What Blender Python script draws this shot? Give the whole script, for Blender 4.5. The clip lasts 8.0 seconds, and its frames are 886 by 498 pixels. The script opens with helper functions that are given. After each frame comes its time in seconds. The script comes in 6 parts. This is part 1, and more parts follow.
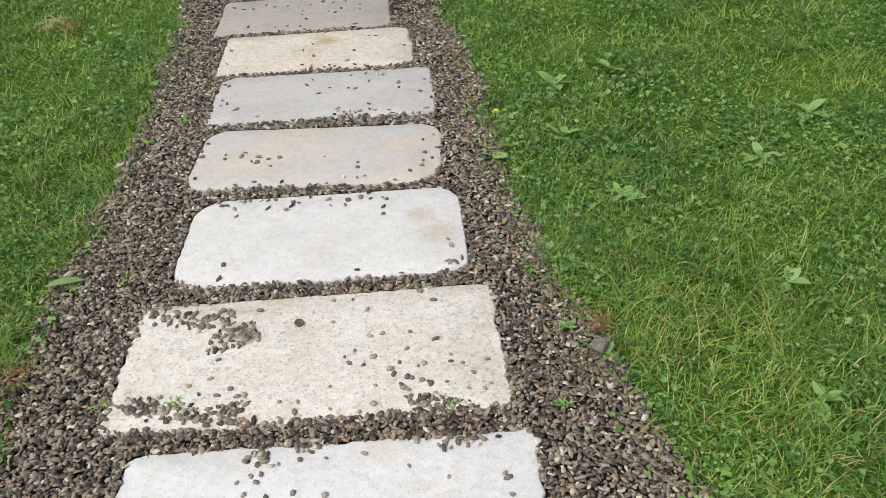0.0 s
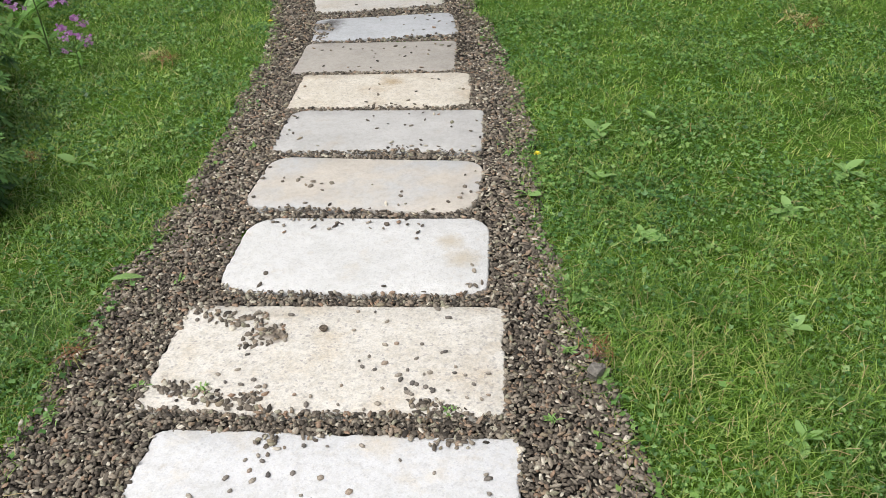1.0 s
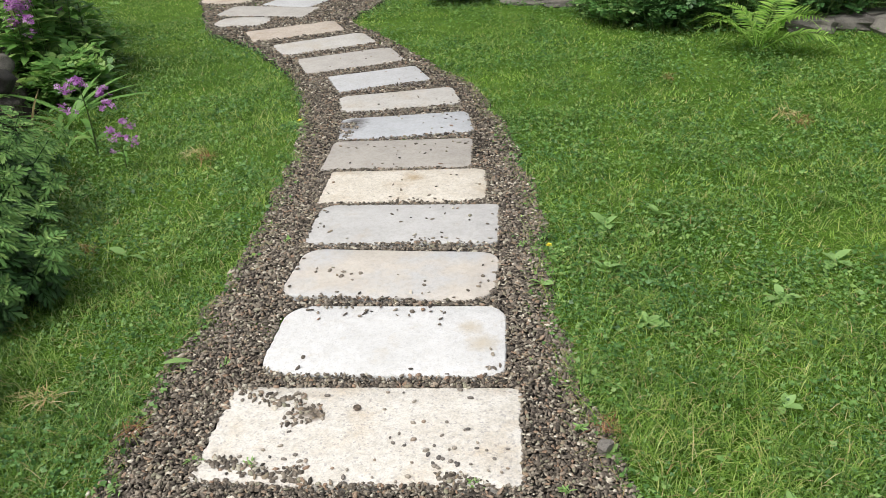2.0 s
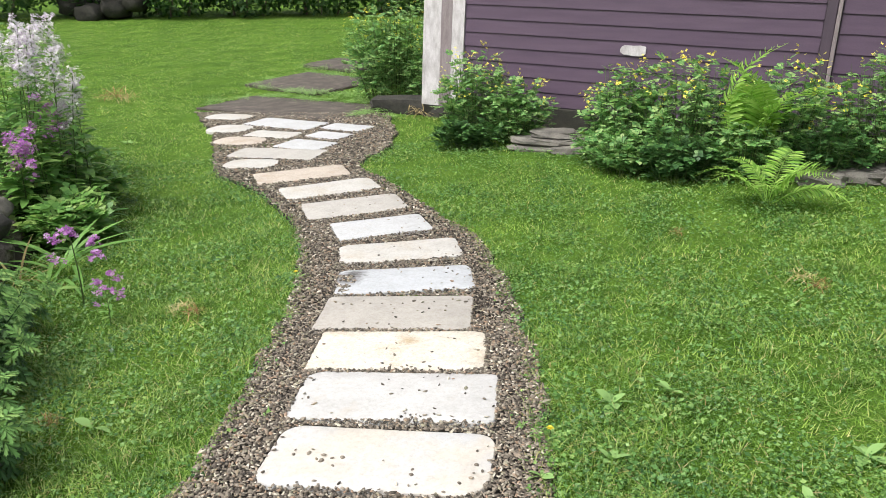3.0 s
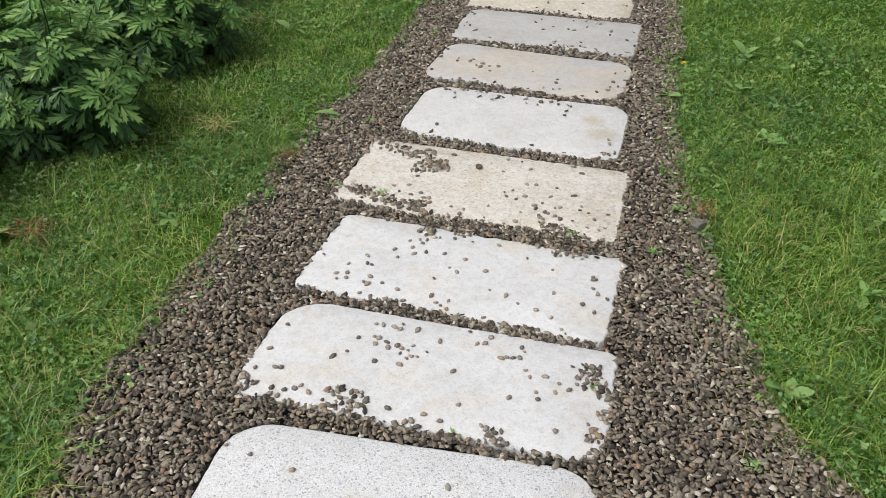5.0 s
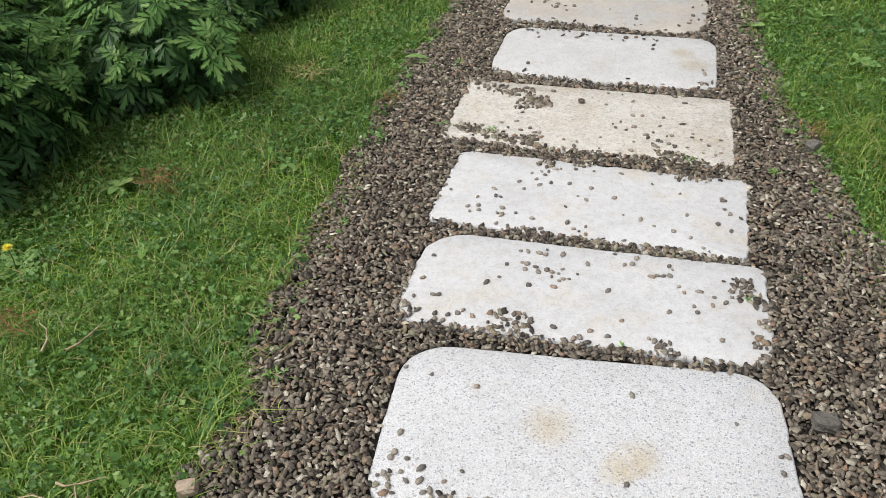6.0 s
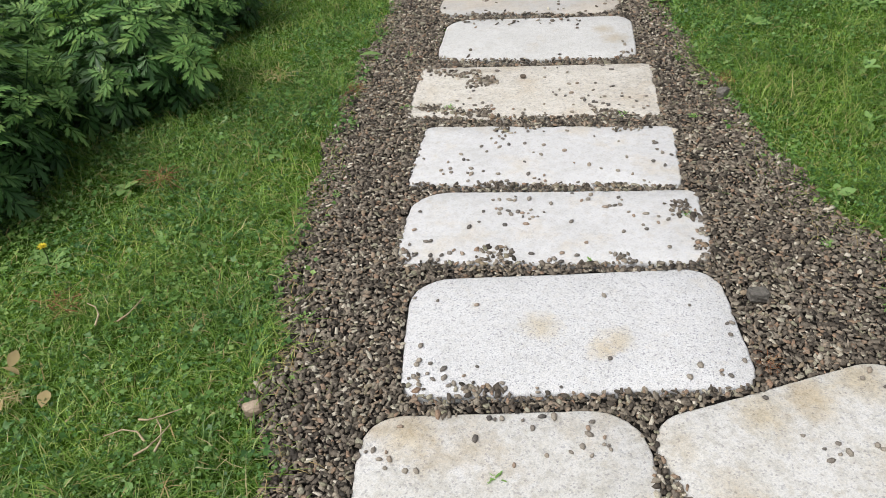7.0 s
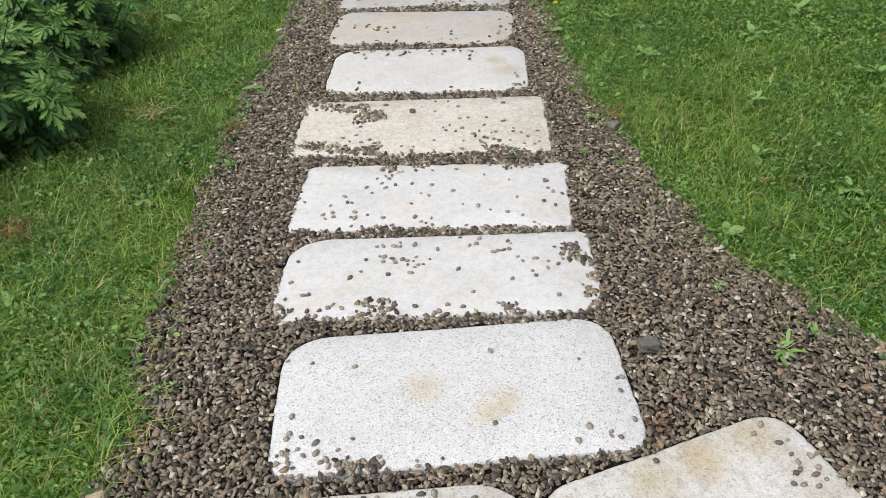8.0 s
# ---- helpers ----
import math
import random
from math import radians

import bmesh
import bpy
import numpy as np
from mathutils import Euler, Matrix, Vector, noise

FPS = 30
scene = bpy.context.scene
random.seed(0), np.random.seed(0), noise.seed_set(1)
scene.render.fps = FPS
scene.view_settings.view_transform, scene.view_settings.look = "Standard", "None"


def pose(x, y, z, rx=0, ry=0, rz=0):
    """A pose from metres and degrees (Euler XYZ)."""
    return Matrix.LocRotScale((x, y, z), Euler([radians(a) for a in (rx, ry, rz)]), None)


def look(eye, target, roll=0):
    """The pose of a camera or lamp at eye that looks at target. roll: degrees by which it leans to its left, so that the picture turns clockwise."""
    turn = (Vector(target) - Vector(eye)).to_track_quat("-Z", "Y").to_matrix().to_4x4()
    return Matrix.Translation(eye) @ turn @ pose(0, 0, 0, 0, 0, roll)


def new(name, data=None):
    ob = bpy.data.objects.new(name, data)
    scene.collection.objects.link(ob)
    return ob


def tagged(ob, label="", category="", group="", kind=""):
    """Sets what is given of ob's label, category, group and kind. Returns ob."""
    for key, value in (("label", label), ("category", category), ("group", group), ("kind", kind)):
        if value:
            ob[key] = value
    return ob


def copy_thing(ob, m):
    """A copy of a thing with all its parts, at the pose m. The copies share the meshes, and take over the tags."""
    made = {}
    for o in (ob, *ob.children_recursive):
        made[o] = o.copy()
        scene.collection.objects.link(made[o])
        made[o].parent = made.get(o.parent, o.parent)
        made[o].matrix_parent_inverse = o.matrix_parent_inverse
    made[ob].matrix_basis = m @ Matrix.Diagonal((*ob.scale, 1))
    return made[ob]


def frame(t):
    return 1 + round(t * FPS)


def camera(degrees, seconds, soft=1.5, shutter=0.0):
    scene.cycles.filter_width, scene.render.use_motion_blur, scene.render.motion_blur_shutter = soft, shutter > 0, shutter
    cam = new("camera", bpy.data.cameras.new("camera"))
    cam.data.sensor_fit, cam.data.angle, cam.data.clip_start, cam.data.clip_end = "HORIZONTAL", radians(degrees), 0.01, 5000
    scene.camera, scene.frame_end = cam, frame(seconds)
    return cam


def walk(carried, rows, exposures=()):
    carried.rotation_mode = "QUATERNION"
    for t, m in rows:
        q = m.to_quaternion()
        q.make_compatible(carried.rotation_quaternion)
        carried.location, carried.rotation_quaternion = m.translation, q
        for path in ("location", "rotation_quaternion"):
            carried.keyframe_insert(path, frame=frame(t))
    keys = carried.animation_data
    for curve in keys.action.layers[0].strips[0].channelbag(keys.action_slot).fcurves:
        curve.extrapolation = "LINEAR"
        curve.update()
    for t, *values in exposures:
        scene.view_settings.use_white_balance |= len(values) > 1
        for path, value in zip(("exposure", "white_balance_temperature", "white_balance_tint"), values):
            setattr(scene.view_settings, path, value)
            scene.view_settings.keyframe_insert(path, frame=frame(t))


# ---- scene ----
import itertools

cam = camera(58.2, 8.0, soft=0.6)
PATH = [
    (0, (0.036, 0.426, 1.391), (-0.006, 2.038, 0.207), 2.3),
    (0.5, (0.126, 0.335, 1.422), (-0.059, 1.976, 0.293), 2.5),
    (1, (0.235, 0.259, 1.437), (-0.024, 1.916, 0.347), 2.3),
    (1.5, (0.255, 0.075, 1.486), (-0.002, 1.761, 0.44), 1.7),
    (2, (0.241, 0.039, 1.6), (-0.074, 1.788, 0.683), 1.4),
    (2.2, (0.226, 0.101, 1.664), (-0.121, 1.89, 0.84), 1.6),
    (3.3, (0.261, 0.371, 1.692), (-0.118, 2.235, 1.075), 2.2),
    (3.5, (0.265, 0.357, 1.613), (-0.131, 2.189, 0.915), 2.9),
    (3.8, (0.285, 0.257, 1.538), (-0.154, 2.015, 0.692), 3.4),
    (4, (0.306, 0.147, 1.502), (-0.155, 1.848, 0.559), 3.7),
    (4.5, (0.378, -0.169, 1.456), (-0.138, 1.395, 0.321), 3.2),
    (5, (0.383, -0.353, 1.456), (-0.174, 1.14, 0.247), 4.3),
    (5.2, (0.34, -0.404, 1.453), (-0.235, 1.072, 0.231), 4.9),
    (6.3, (0.001, -0.732, 1.364), (-0.498, 0.719, 0.081), 0.5),
    (6.5, (-0.004, -0.859, 1.395), (-0.468, 0.604, 0.113), 0.1),
    (7, (0.033, -1.016, 1.459), (-0.353, 0.502, 0.216), -0.9),
    (7.5, (0.086, -0.98, 1.465), (-0.18, 0.59, 0.254), 0.4),
    (8, (0.112, -0.818, 1.442), (-0.086, 0.765, 0.235), 1.8),
]
EXPOSURE = [(0.0, 0.0), (1.0, 0.12), (2.0, 0.24), (2.2, 0.35), (3.3, 0.75), (3.6, 0.58), (4.0, 0.32), (4.4, 0.03), (4.8, -0.13), (6.5, -0.09), (8.0, -0.05)]
walk(cam, [(t, look(eye, target, roll)) for t, eye, target, roll in PATH], EXPOSURE)

# ---- overcast daylight ----
world = bpy.data.worlds.new("overcast_sky")
scene.world = world
world.use_nodes = True
wn, wl = world.node_tree.nodes, world.node_tree.links
sky = wn.new("ShaderNodeTexSky")
sky.sky_type, sky.sun_disc = "NISHITA", False
sky.sun_elevation, sky.sun_rotation = radians(57), radians(228)
sky.air_density, sky.dust_density, sky.ozone_density = 1.0, 6.0, 1.0
cloud = wn.new("ShaderNodeHueSaturation")
cloud.inputs["Saturation"].default_value = 0.25
wl.new(sky.outputs[0], cloud.inputs["Color"])
wl.new(cloud.outputs[0], wn["Background"].inputs["Color"])
wn["Background"].inputs["Strength"].default_value = 0.13
sun = new("sun", bpy.data.lights.new("sun", "SUN"))
sun.data.energy, sun.data.angle, sun.data.color = 1.4, radians(35), (1.0, 0.97, 0.92)
sun.matrix_world = look((-4.2, -3.8, 8.7), (0, 0, 0))

rng = np.random.default_rng(7)


# ---- materials ----
def nodes_of(name):
    m = bpy.data.materials.new(name)
    m.use_nodes = True
    nt = m.node_tree
    return m, nt, nt.nodes["Principled BSDF"]


def ramp_node(nt, stops, source):
    r = nt.nodes.new("ShaderNodeValToRGB")
    while len(r.color_ramp.elements) < len(stops):
        r.color_ramp.elements.new(0.5)
    for e, (p, c) in zip(r.color_ramp.elements, stops):
        e.position, e.color = p, (*c, 1)
    nt.links.new(source, r.inputs[0])
    return r.outputs[0]


def noise_node(nt, scale, detail=4.0, rough=0.55, stretch=None):
    co = nt.nodes.new("ShaderNodeNewGeometry").outputs["Position"]
    if stretch:
        mp = nt.nodes.new("ShaderNodeMapping")
        mp.inputs["Scale"].default_value = stretch
        nt.links.new(co, mp.inputs["Vector"])
        co = mp.outputs[0]
    n = nt.nodes.new("ShaderNodeTexNoise")
    n.inputs["Scale"].default_value, n.inputs["Detail"].default_value, n.inputs["Roughness"].default_value = scale, detail, rough
    nt.links.new(co, n.inputs["Vector"])
    return n.outputs[0]


def mix_node(nt, a, b, fac, mode="MIX"):
    x = nt.nodes.new("ShaderNodeMix")
    x.data_type, x.blend_type = "RGBA", mode
    for key, v in (("A", a), ("B", b), ("Factor", fac)):
        sock = [s for s in x.inputs if s.name == key and s.type == ("VALUE" if key == "Factor" else "RGBA")][0]
        if isinstance(v, (int, float)):
            sock.default_value = v
        elif isinstance(v, tuple):
            sock.default_value = (*v, 1)
        else:
            nt.links.new(v, sock)
    return [s for s in x.outputs if s.type == "RGBA"][0]


def bump_node(nt, bsdf, height, strength, distance):
    b = nt.nodes.new("ShaderNodeBump")
    b.inputs["Strength"].default_value, b.inputs["Distance"].default_value = strength, distance
    nt.links.new(height, b.inputs["Height"])
    nt.links.new(b.outputs[0], bsdf.inputs["Normal"])


def grained(name, stops, scale, rough=0.8, fine=200.0, bump=0.4, depth=0.003, stretch=None, speck=0.25):
    """A two-scale mottled surface: broad tone from stops, fine grain over it, with relief."""
    m, nt, b = nodes_of(name)
    broad = ramp_node(nt, stops, noise_node(nt, scale, 5, 0.6, stretch))
    grain = noise_node(nt, fine, 3, 0.6, stretch)
    spots = ramp_node(nt, [(0.3, (1 - speck,) * 3), (0.7, (1 + speck * 0.3,) * 3)], grain)
    nt.links.new(mix_node(nt, broad, spots, 1.0, "MULTIPLY"), b.inputs["Base Color"])
    b.inputs["Roughness"].default_value = rough
    bump_node(nt, b, grain, bump, depth)
    return m


def leafy(name, stops, light=0.35, rough=0.5, per_object=False, broad=None):
    """Leaves: colour varies from leaf to leaf; some light passes through."""
    m, nt, b = nodes_of(name)
    if per_object:
        src = nt.nodes.new("ShaderNodeObjectInfo").outputs["Random"]
    else:
        src = nt.nodes.new("ShaderNodeNewGeometry").outputs["Random Per Island"]
    col = ramp_node(nt, stops, src)
    if broad:
        tone = ramp_node(nt, [(0.35, broad[1]), (0.65, broad[2])], noise_node(nt, broad[0], 6, 0.72))
        col = mix_node(nt, col, tone, 1.0, "MULTIPLY")
    nt.links.new(col, b.inputs["Base Color"])
    b.inputs["Roughness"].default_value = rough
    b.inputs["Specular IOR Level"].default_value = 0.35
    tr = nt.nodes.new("ShaderNodeBsdfTranslucent")
    nt.links.new(mix_node(nt, col, (1.0, 1.0, 0.45), 0.25, "MULTIPLY"), tr.inputs["Color"])
    mx = nt.nodes.new("ShaderNodeMixShader")
    mx.inputs[0].default_value = light
    nt.links.new(b.outputs[0], mx.inputs[1])
    nt.links.new(tr.outputs[0], mx.inputs[2])
    nt.links.new(mx.outputs[0], nt.nodes["Material Output"].inputs["Surface"])
    return m


def slab_mat(name, light, dark, stain, speckle=0.0, stain_at=0.62, size=150.0, mottle=0.25, spots=(), spot_tint=(0.91, 0.83, 0.69)):
    """Sawn stone: broad clouding, ochre stains in patches, blotches and fine crystals."""
    m, nt, b = nodes_of(name)
    base = ramp_node(nt, [(0.32, dark), (0.62, light)], noise_node(nt, 6, 6, 0.7))
    patch = ramp_node(nt, [(stain_at - 0.08, (0, 0, 0)), (stain_at + 0.14, (1, 1, 1))], noise_node(nt, 4.2, 6, 0.68))
    col = mix_node(nt, base, stain, patch)
    blotch = ramp_node(nt, [(0.38, (1 - mottle, 1 - mottle * 1.08, 1 - mottle * 1.25)), (0.55, (1, 1, 1))], noise_node(nt, 42, 5, 0.72))
    col = mix_node(nt, col, blotch, 0.75, "MULTIPLY")
    cells = nt.nodes.new("ShaderNodeTexVoronoi")
    cells.inputs["Scale"].default_value = size * 1.9
    nt.links.new(nt.nodes.new("ShaderNodeNewGeometry").outputs["Position"], cells.inputs["Vector"])
    split = nt.nodes.new("ShaderNodeSeparateColor")
    nt.links.new(cells.outputs["Color"], split.inputs[0])
    crystals = ramp_node(nt, [(0.0, (1 - 1.35 * speckle, 1 - 1.35 * speckle, 1 - 1.25 * speckle)), (0.05, (1 - speckle, 1 - speckle, 1 - 0.9 * speckle)), (0.13, (1 - 0.35 * speckle,) * 3), (0.3, (1, 1, 1)), (0.85, (1, 1, 1)), (1.0, (1.04, 1.03, 1.0))], split.outputs[0])
    col = mix_node(nt, col, crystals, 1.0, "MULTIPLY")
    dust = ramp_node(nt, [(0.38, (1 - speckle * 0.7, 1 - speckle * 0.66, 1 - speckle * 0.6)), (0.56, (1, 1, 1))], noise_node(nt, size * 2.1, 2, 0.6))
    col = mix_node(nt, col, dust, 1.0, "MULTIPLY")
    rust = ramp_node(nt, [(0.60, (1, 1, 1)), (0.78, (0.78, 0.67, 0.52))], noise_node(nt, 15, 6, 0.72))
    col = mix_node(nt, col, rust, 0.6, "MULTIPLY")
    wobble = noise_node(nt, 30, 4, 0.7)
    for sx, sy, radius in spots:
        off = nt.nodes.new("ShaderNodeVectorMath")
        off.operation = "DISTANCE"
        off.inputs[1].default_value = (sx, sy, 0.0)
        flat = nt.nodes.new("ShaderNodeVectorMath")
        flat.operation = "MULTIPLY"
        flat.inputs[1].default_value = (1, 1, 0)
        nt.links.new(nt.nodes.new("ShaderNodeNewGeometry").outputs["Position"], flat.inputs[0])
        nt.links.new(flat.outputs[0], off.inputs[0])
        rim = nt.nodes.new("ShaderNodeMath")
        rim.operation = "MULTIPLY_ADD"
        rim.inputs[1].default_value, rim.inputs[2].default_value = 1 / (2 * radius), -0.3
        nt.links.new(off.outputs["Value"], rim.inputs[0])
        rough_rim = nt.nodes.new("ShaderNodeMath")
        nt.links.new(rim.outputs[0], rough_rim.inputs[0])
        nt.links.new(wobble, rough_rim.inputs[1])
        tint = ramp_node(nt, [(0.35, spot_tint), (0.95, (1, 1, 1))], rough_rim.outputs[0])
        col = mix_node(nt, col, tint, 1.0, "MULTIPLY")
    nt.links.new(col, b.inputs["Base Color"])
    b.inputs["Roughness"].default_value = 0.72
    bump_node(nt, b, noise_node(nt, 170, 4, 0.7), 0.35 + 0.3 * speckle, 0.0025)
    return m


M_GROUND = grained("turf_soil", [(0.3, (0.07, 0.155, 0.02)), (0.55, (0.125, 0.24, 0.032)), (0.75, (0.17, 0.29, 0.044))], 2.2, 0.95, 110, 0.9, 0.02, None, 0.7)
M_GROUND.node_tree.nodes["Principled BSDF"].inputs["Specular IOR Level"].default_value = 0.08
M_BED = grained("damp_earth", [(0.3, (0.02, 0.016, 0.012)), (0.7, (0.06, 0.048, 0.038))], 9.0, 0.95, 90, 0.8, 0.01, None, 0.5)
M_GRIT = grained("dark_grit", [(0.3, (0.018, 0.015, 0.013)), (0.7, (0.05, 0.044, 0.038))], 60.0, 0.95, 220, 0.9, 0.006, None, 0.6)
M_SLATE = grained("dark_flagstone", [(0.3, (0.05, 0.04, 0.032)), (0.55, (0.1, 0.082, 0.067)), (0.75, (0.18, 0.15, 0.122))], 5.5, 0.75, 70, 0.5, 0.005, None, 0.45)
M_ROCK = grained("field_stone", [(0.3, (0.10, 0.095, 0.085)), (0.7, (0.26, 0.24, 0.21))], 6.0, 0.85, 90, 0.7, 0.01, None, 0.4)
M_BOULDER = grained("brown_boulder", [(0.32, (0.06, 0.052, 0.042)), (0.5, (0.13, 0.112, 0.094)), (0.68, (0.27, 0.245, 0.21))], 14.0, 0.8, 60, 0.9, 0.02, None, 0.5)
M_MOSSY_DIM = grained("mossy_dim_block", [(0.3, (0.02, 0.02, 0.018)), (0.7, (0.06, 0.055, 0.045))], 8.0, 0.9, 90, 0.7, 0.01, None, 0.4)
M_WOOD = grained("grey_wood", [(0.3, (0.09, 0.07, 0.055)), (0.7, (0.2, 0.16, 0.12))], 5.0, 0.85, 60, 0.6, 0.004, (1, 1, 8), 0.4)
M_MAUVE = grained("mauve_paint", [(0.3, (0.078, 0.047, 0.084)), (0.7, (0.104, 0.066, 0.108))], 2.5, 0.55, 90, 0.25, 0.002, (0.6, 0.6, 5), 0.18)
M_MAUVE_DARK = grained("dark_mauve_paint", [(0.3, (0.06, 0.042, 0.062)), (0.7, (0.085, 0.06, 0.085))], 2.5, 0.55, 90, 0.25, 0.002, (5, 5, 0.6), 0.18)
M_WHITE = grained("weathered_white_paint", [(0.3, (0.42, 0.39, 0.40)), (0.6, (0.66, 0.63, 0.65))], 5.0, 0.6, 70, 0.3, 0.002, (3, 3, 1), 0.2)
M_TAUPE = grained("bare_board", [(0.3, (0.22, 0.18, 0.19)), (0.7, (0.33, 0.28, 0.29))], 5.0, 0.75, 70, 0.3, 0.002, (6, 6, 0.7), 0.3)
M_TANSTONE = grained("tan_pebble", [(0.3, (0.38, 0.29, 0.21)), (0.7, (0.52, 0.42, 0.32))], 20.0, 0.8, 150, 0.4, 0.003, None, 0.25)
M_BARK = grained("pale_stripped_bark", [(0.3, (0.42, 0.31, 0.18)), (0.7, (0.66, 0.55, 0.38))], 30.0, 0.8, 150, 0.3, 0.002, None, 0.25)
M_ROOF = grained("grey_shingle", [(0.3, (0.05, 0.05, 0.05)), (0.7, (0.1, 0.1, 0.1))], 4.0, 0.9, 60, 0.6, 0.006, None, 0.4)
M_STRAW = leafy("dry_straw", [(0.0, (0.30, 0.22, 0.09)), (0.5, (0.44, 0.34, 0.16)), (1.0, (0.56, 0.48, 0.27))], 0.1, 0.8)
M_WITHER = leafy("withered_leaves", [(0.0, (0.16, 0.13, 0.045)), (0.6, (0.3, 0.27, 0.1)), (1.0, (0.42, 0.38, 0.17))], 0.15, 0.7, True)
M_RUST = leafy("rust_brown_straw", [(0.0, (0.14, 0.052, 0.026)), (0.6, (0.25, 0.108, 0.05)), (1.0, (0.4, 0.23, 0.115))], 0.1, 0.85)

M_PEBBLE, _nt, _b = nodes_of("crushed_gravel")
_isl = _nt.nodes.new("ShaderNodeNewGeometry").outputs["Random Per Island"]
_col = ramp_node(_nt, [(0.0, (0.032, 0.026, 0.02)), (0.15, (0.09, 0.074, 0.057)), (0.5, (0.205, 0.173, 0.136)), (0.72, (0.34, 0.298, 0.235)), (0.82, (0.33, 0.22, 0.148)), (0.9, (0.27, 0.26, 0.18)), (1.0, (0.7, 0.64, 0.54))], _isl)
_spk = ramp_node(_nt, [(0.35, (0.7, 0.7, 0.7)), (0.65, (1.1, 1.1, 1.1))], noise_node(_nt, 320, 3, 0.6))
_nt.links.new(mix_node(_nt, _col, _spk, 1.0, "MULTIPLY"), _b.inputs["Base Color"])
_b.inputs["Roughness"].default_value = 0.7
M_PEBBLE_ONE, _nt, _b = nodes_of("loose_pebble")
_isl = _nt.nodes.new("ShaderNodeObjectInfo").outputs["Random"]
_col = ramp_node(_nt, [(0.0, (0.11, 0.1, 0.092)), (0.4, (0.25, 0.222, 0.188)), (0.82, (0.4, 0.355, 0.29)), (1.0, (0.38, 0.28, 0.205))], _isl)
_spk = ramp_node(_nt, [(0.35, (0.7, 0.7, 0.7)), (0.65, (1.1, 1.1, 1.1))], noise_node(_nt, 320, 3, 0.6))
_nt.links.new(mix_node(_nt, _col, _spk, 1.0, "MULTIPLY"), _b.inputs["Base Color"])
_b.inputs["Roughness"].default_value = 0.65

M_GRASS = leafy("lawn_grass", [(0.0, (0.068, 0.155, 0.028)), (0.35, (0.168, 0.335, 0.056)), (0.7, (0.29, 0.48, 0.1)), (0.9, (0.4, 0.54, 0.17)), (0.97, (0.46, 0.53, 0.2)), (1.0, (0.6, 0.54, 0.31))], 0.36, 0.32, False, (2.1, (0.6, 0.66, 0.62), (1.32, 1.2, 1.1)))
M_CLOVER = leafy("clover_leaves", [(0.0, (0.05, 0.13, 0.036)), (0.35, (0.122, 0.272, 0.068)), (0.75, (0.205, 0.38, 0.106)), (1.0, (0.3, 0.46, 0.16))], 0.3, 0.34, False, (2.6, (0.6, 0.72, 0.78), (1.28, 1.15, 1.02)))
M_WEED = leafy("weed_leaves", [(0.0, (0.2, 0.38, 0.1)), (1.0, (0.36, 0.55, 0.2))], 0.35, 0.45)
M_MUGWORT = leafy("feathery_leaves", [(0.0, (0.03, 0.086, 0.025)), (0.5, (0.062, 0.158, 0.045)), (0.85, (0.115, 0.245, 0.072)), (1.0, (0.18, 0.33, 0.1))], 0.22, 0.36)
# young top leaves, with the highlights on the bushes' tops put into the colour
M_MUGWORT_YOUNG_LIT = leafy("young_lit_feathery_leaves", [(0.0, (0.1, 0.23, 0.06)), (0.7, (0.2, 0.39, 0.11)), (1.0, (0.34, 0.53, 0.16))], 0.32, 0.38)
M_ROCKET = leafy("lance_leaves", [(0.0, (0.1, 0.24, 0.055)), (0.6, (0.19, 0.38, 0.09)), (1.0, (0.36, 0.5, 0.16))], 0.4, 0.42)
M_CELANDINE = leafy("lobed_leaves", [(0.0, (0.1, 0.25, 0.08)), (0.5, (0.215, 0.42, 0.135)), (1.0, (0.44, 0.59, 0.24))], 0.42, 0.5)
M_FERN = leafy("fern_frond", [(0.0, (0.17, 0.36, 0.05)), (0.5, (0.29, 0.5, 0.09)), (1.0, (0.45, 0.64, 0.17))], 0.42, 0.5)
M_HEDGE = leafy("hedge_leaves", [(0.0, (0.025, 0.075, 0.02)), (0.6, (0.055, 0.14, 0.03)), (1.0, (0.10, 0.2, 0.05))], 0.3, 0.55)
M_STEM = grained("green_stem", [(0.3, (0.06, 0.11, 0.03)), (0.7, (0.11, 0.16, 0.05))], 8.0, 0.6, 90, 0.2, 0.001)
M_YELLOW = leafy("yellow_petals", [(0.0, (0.86, 0.7, 0.04)), (1.0, (0.92, 0.84, 0.14))], 0.2, 0.5)
M_PURPLE = leafy("purple_petals", [(0.0, (0.46, 0.14, 0.54)), (0.6, (0.6, 0.27, 0.66)), (1.0, (0.75, 0.5, 0.8))], 0.35, 0.5)
M_PALE = leafy("pale_petals", [(0.0, (0.6, 0.5, 0.68)), (0.5, (0.78, 0.72, 0.83)), (1.0, (0.88, 0.86, 0.9))], 0.35, 0.5)


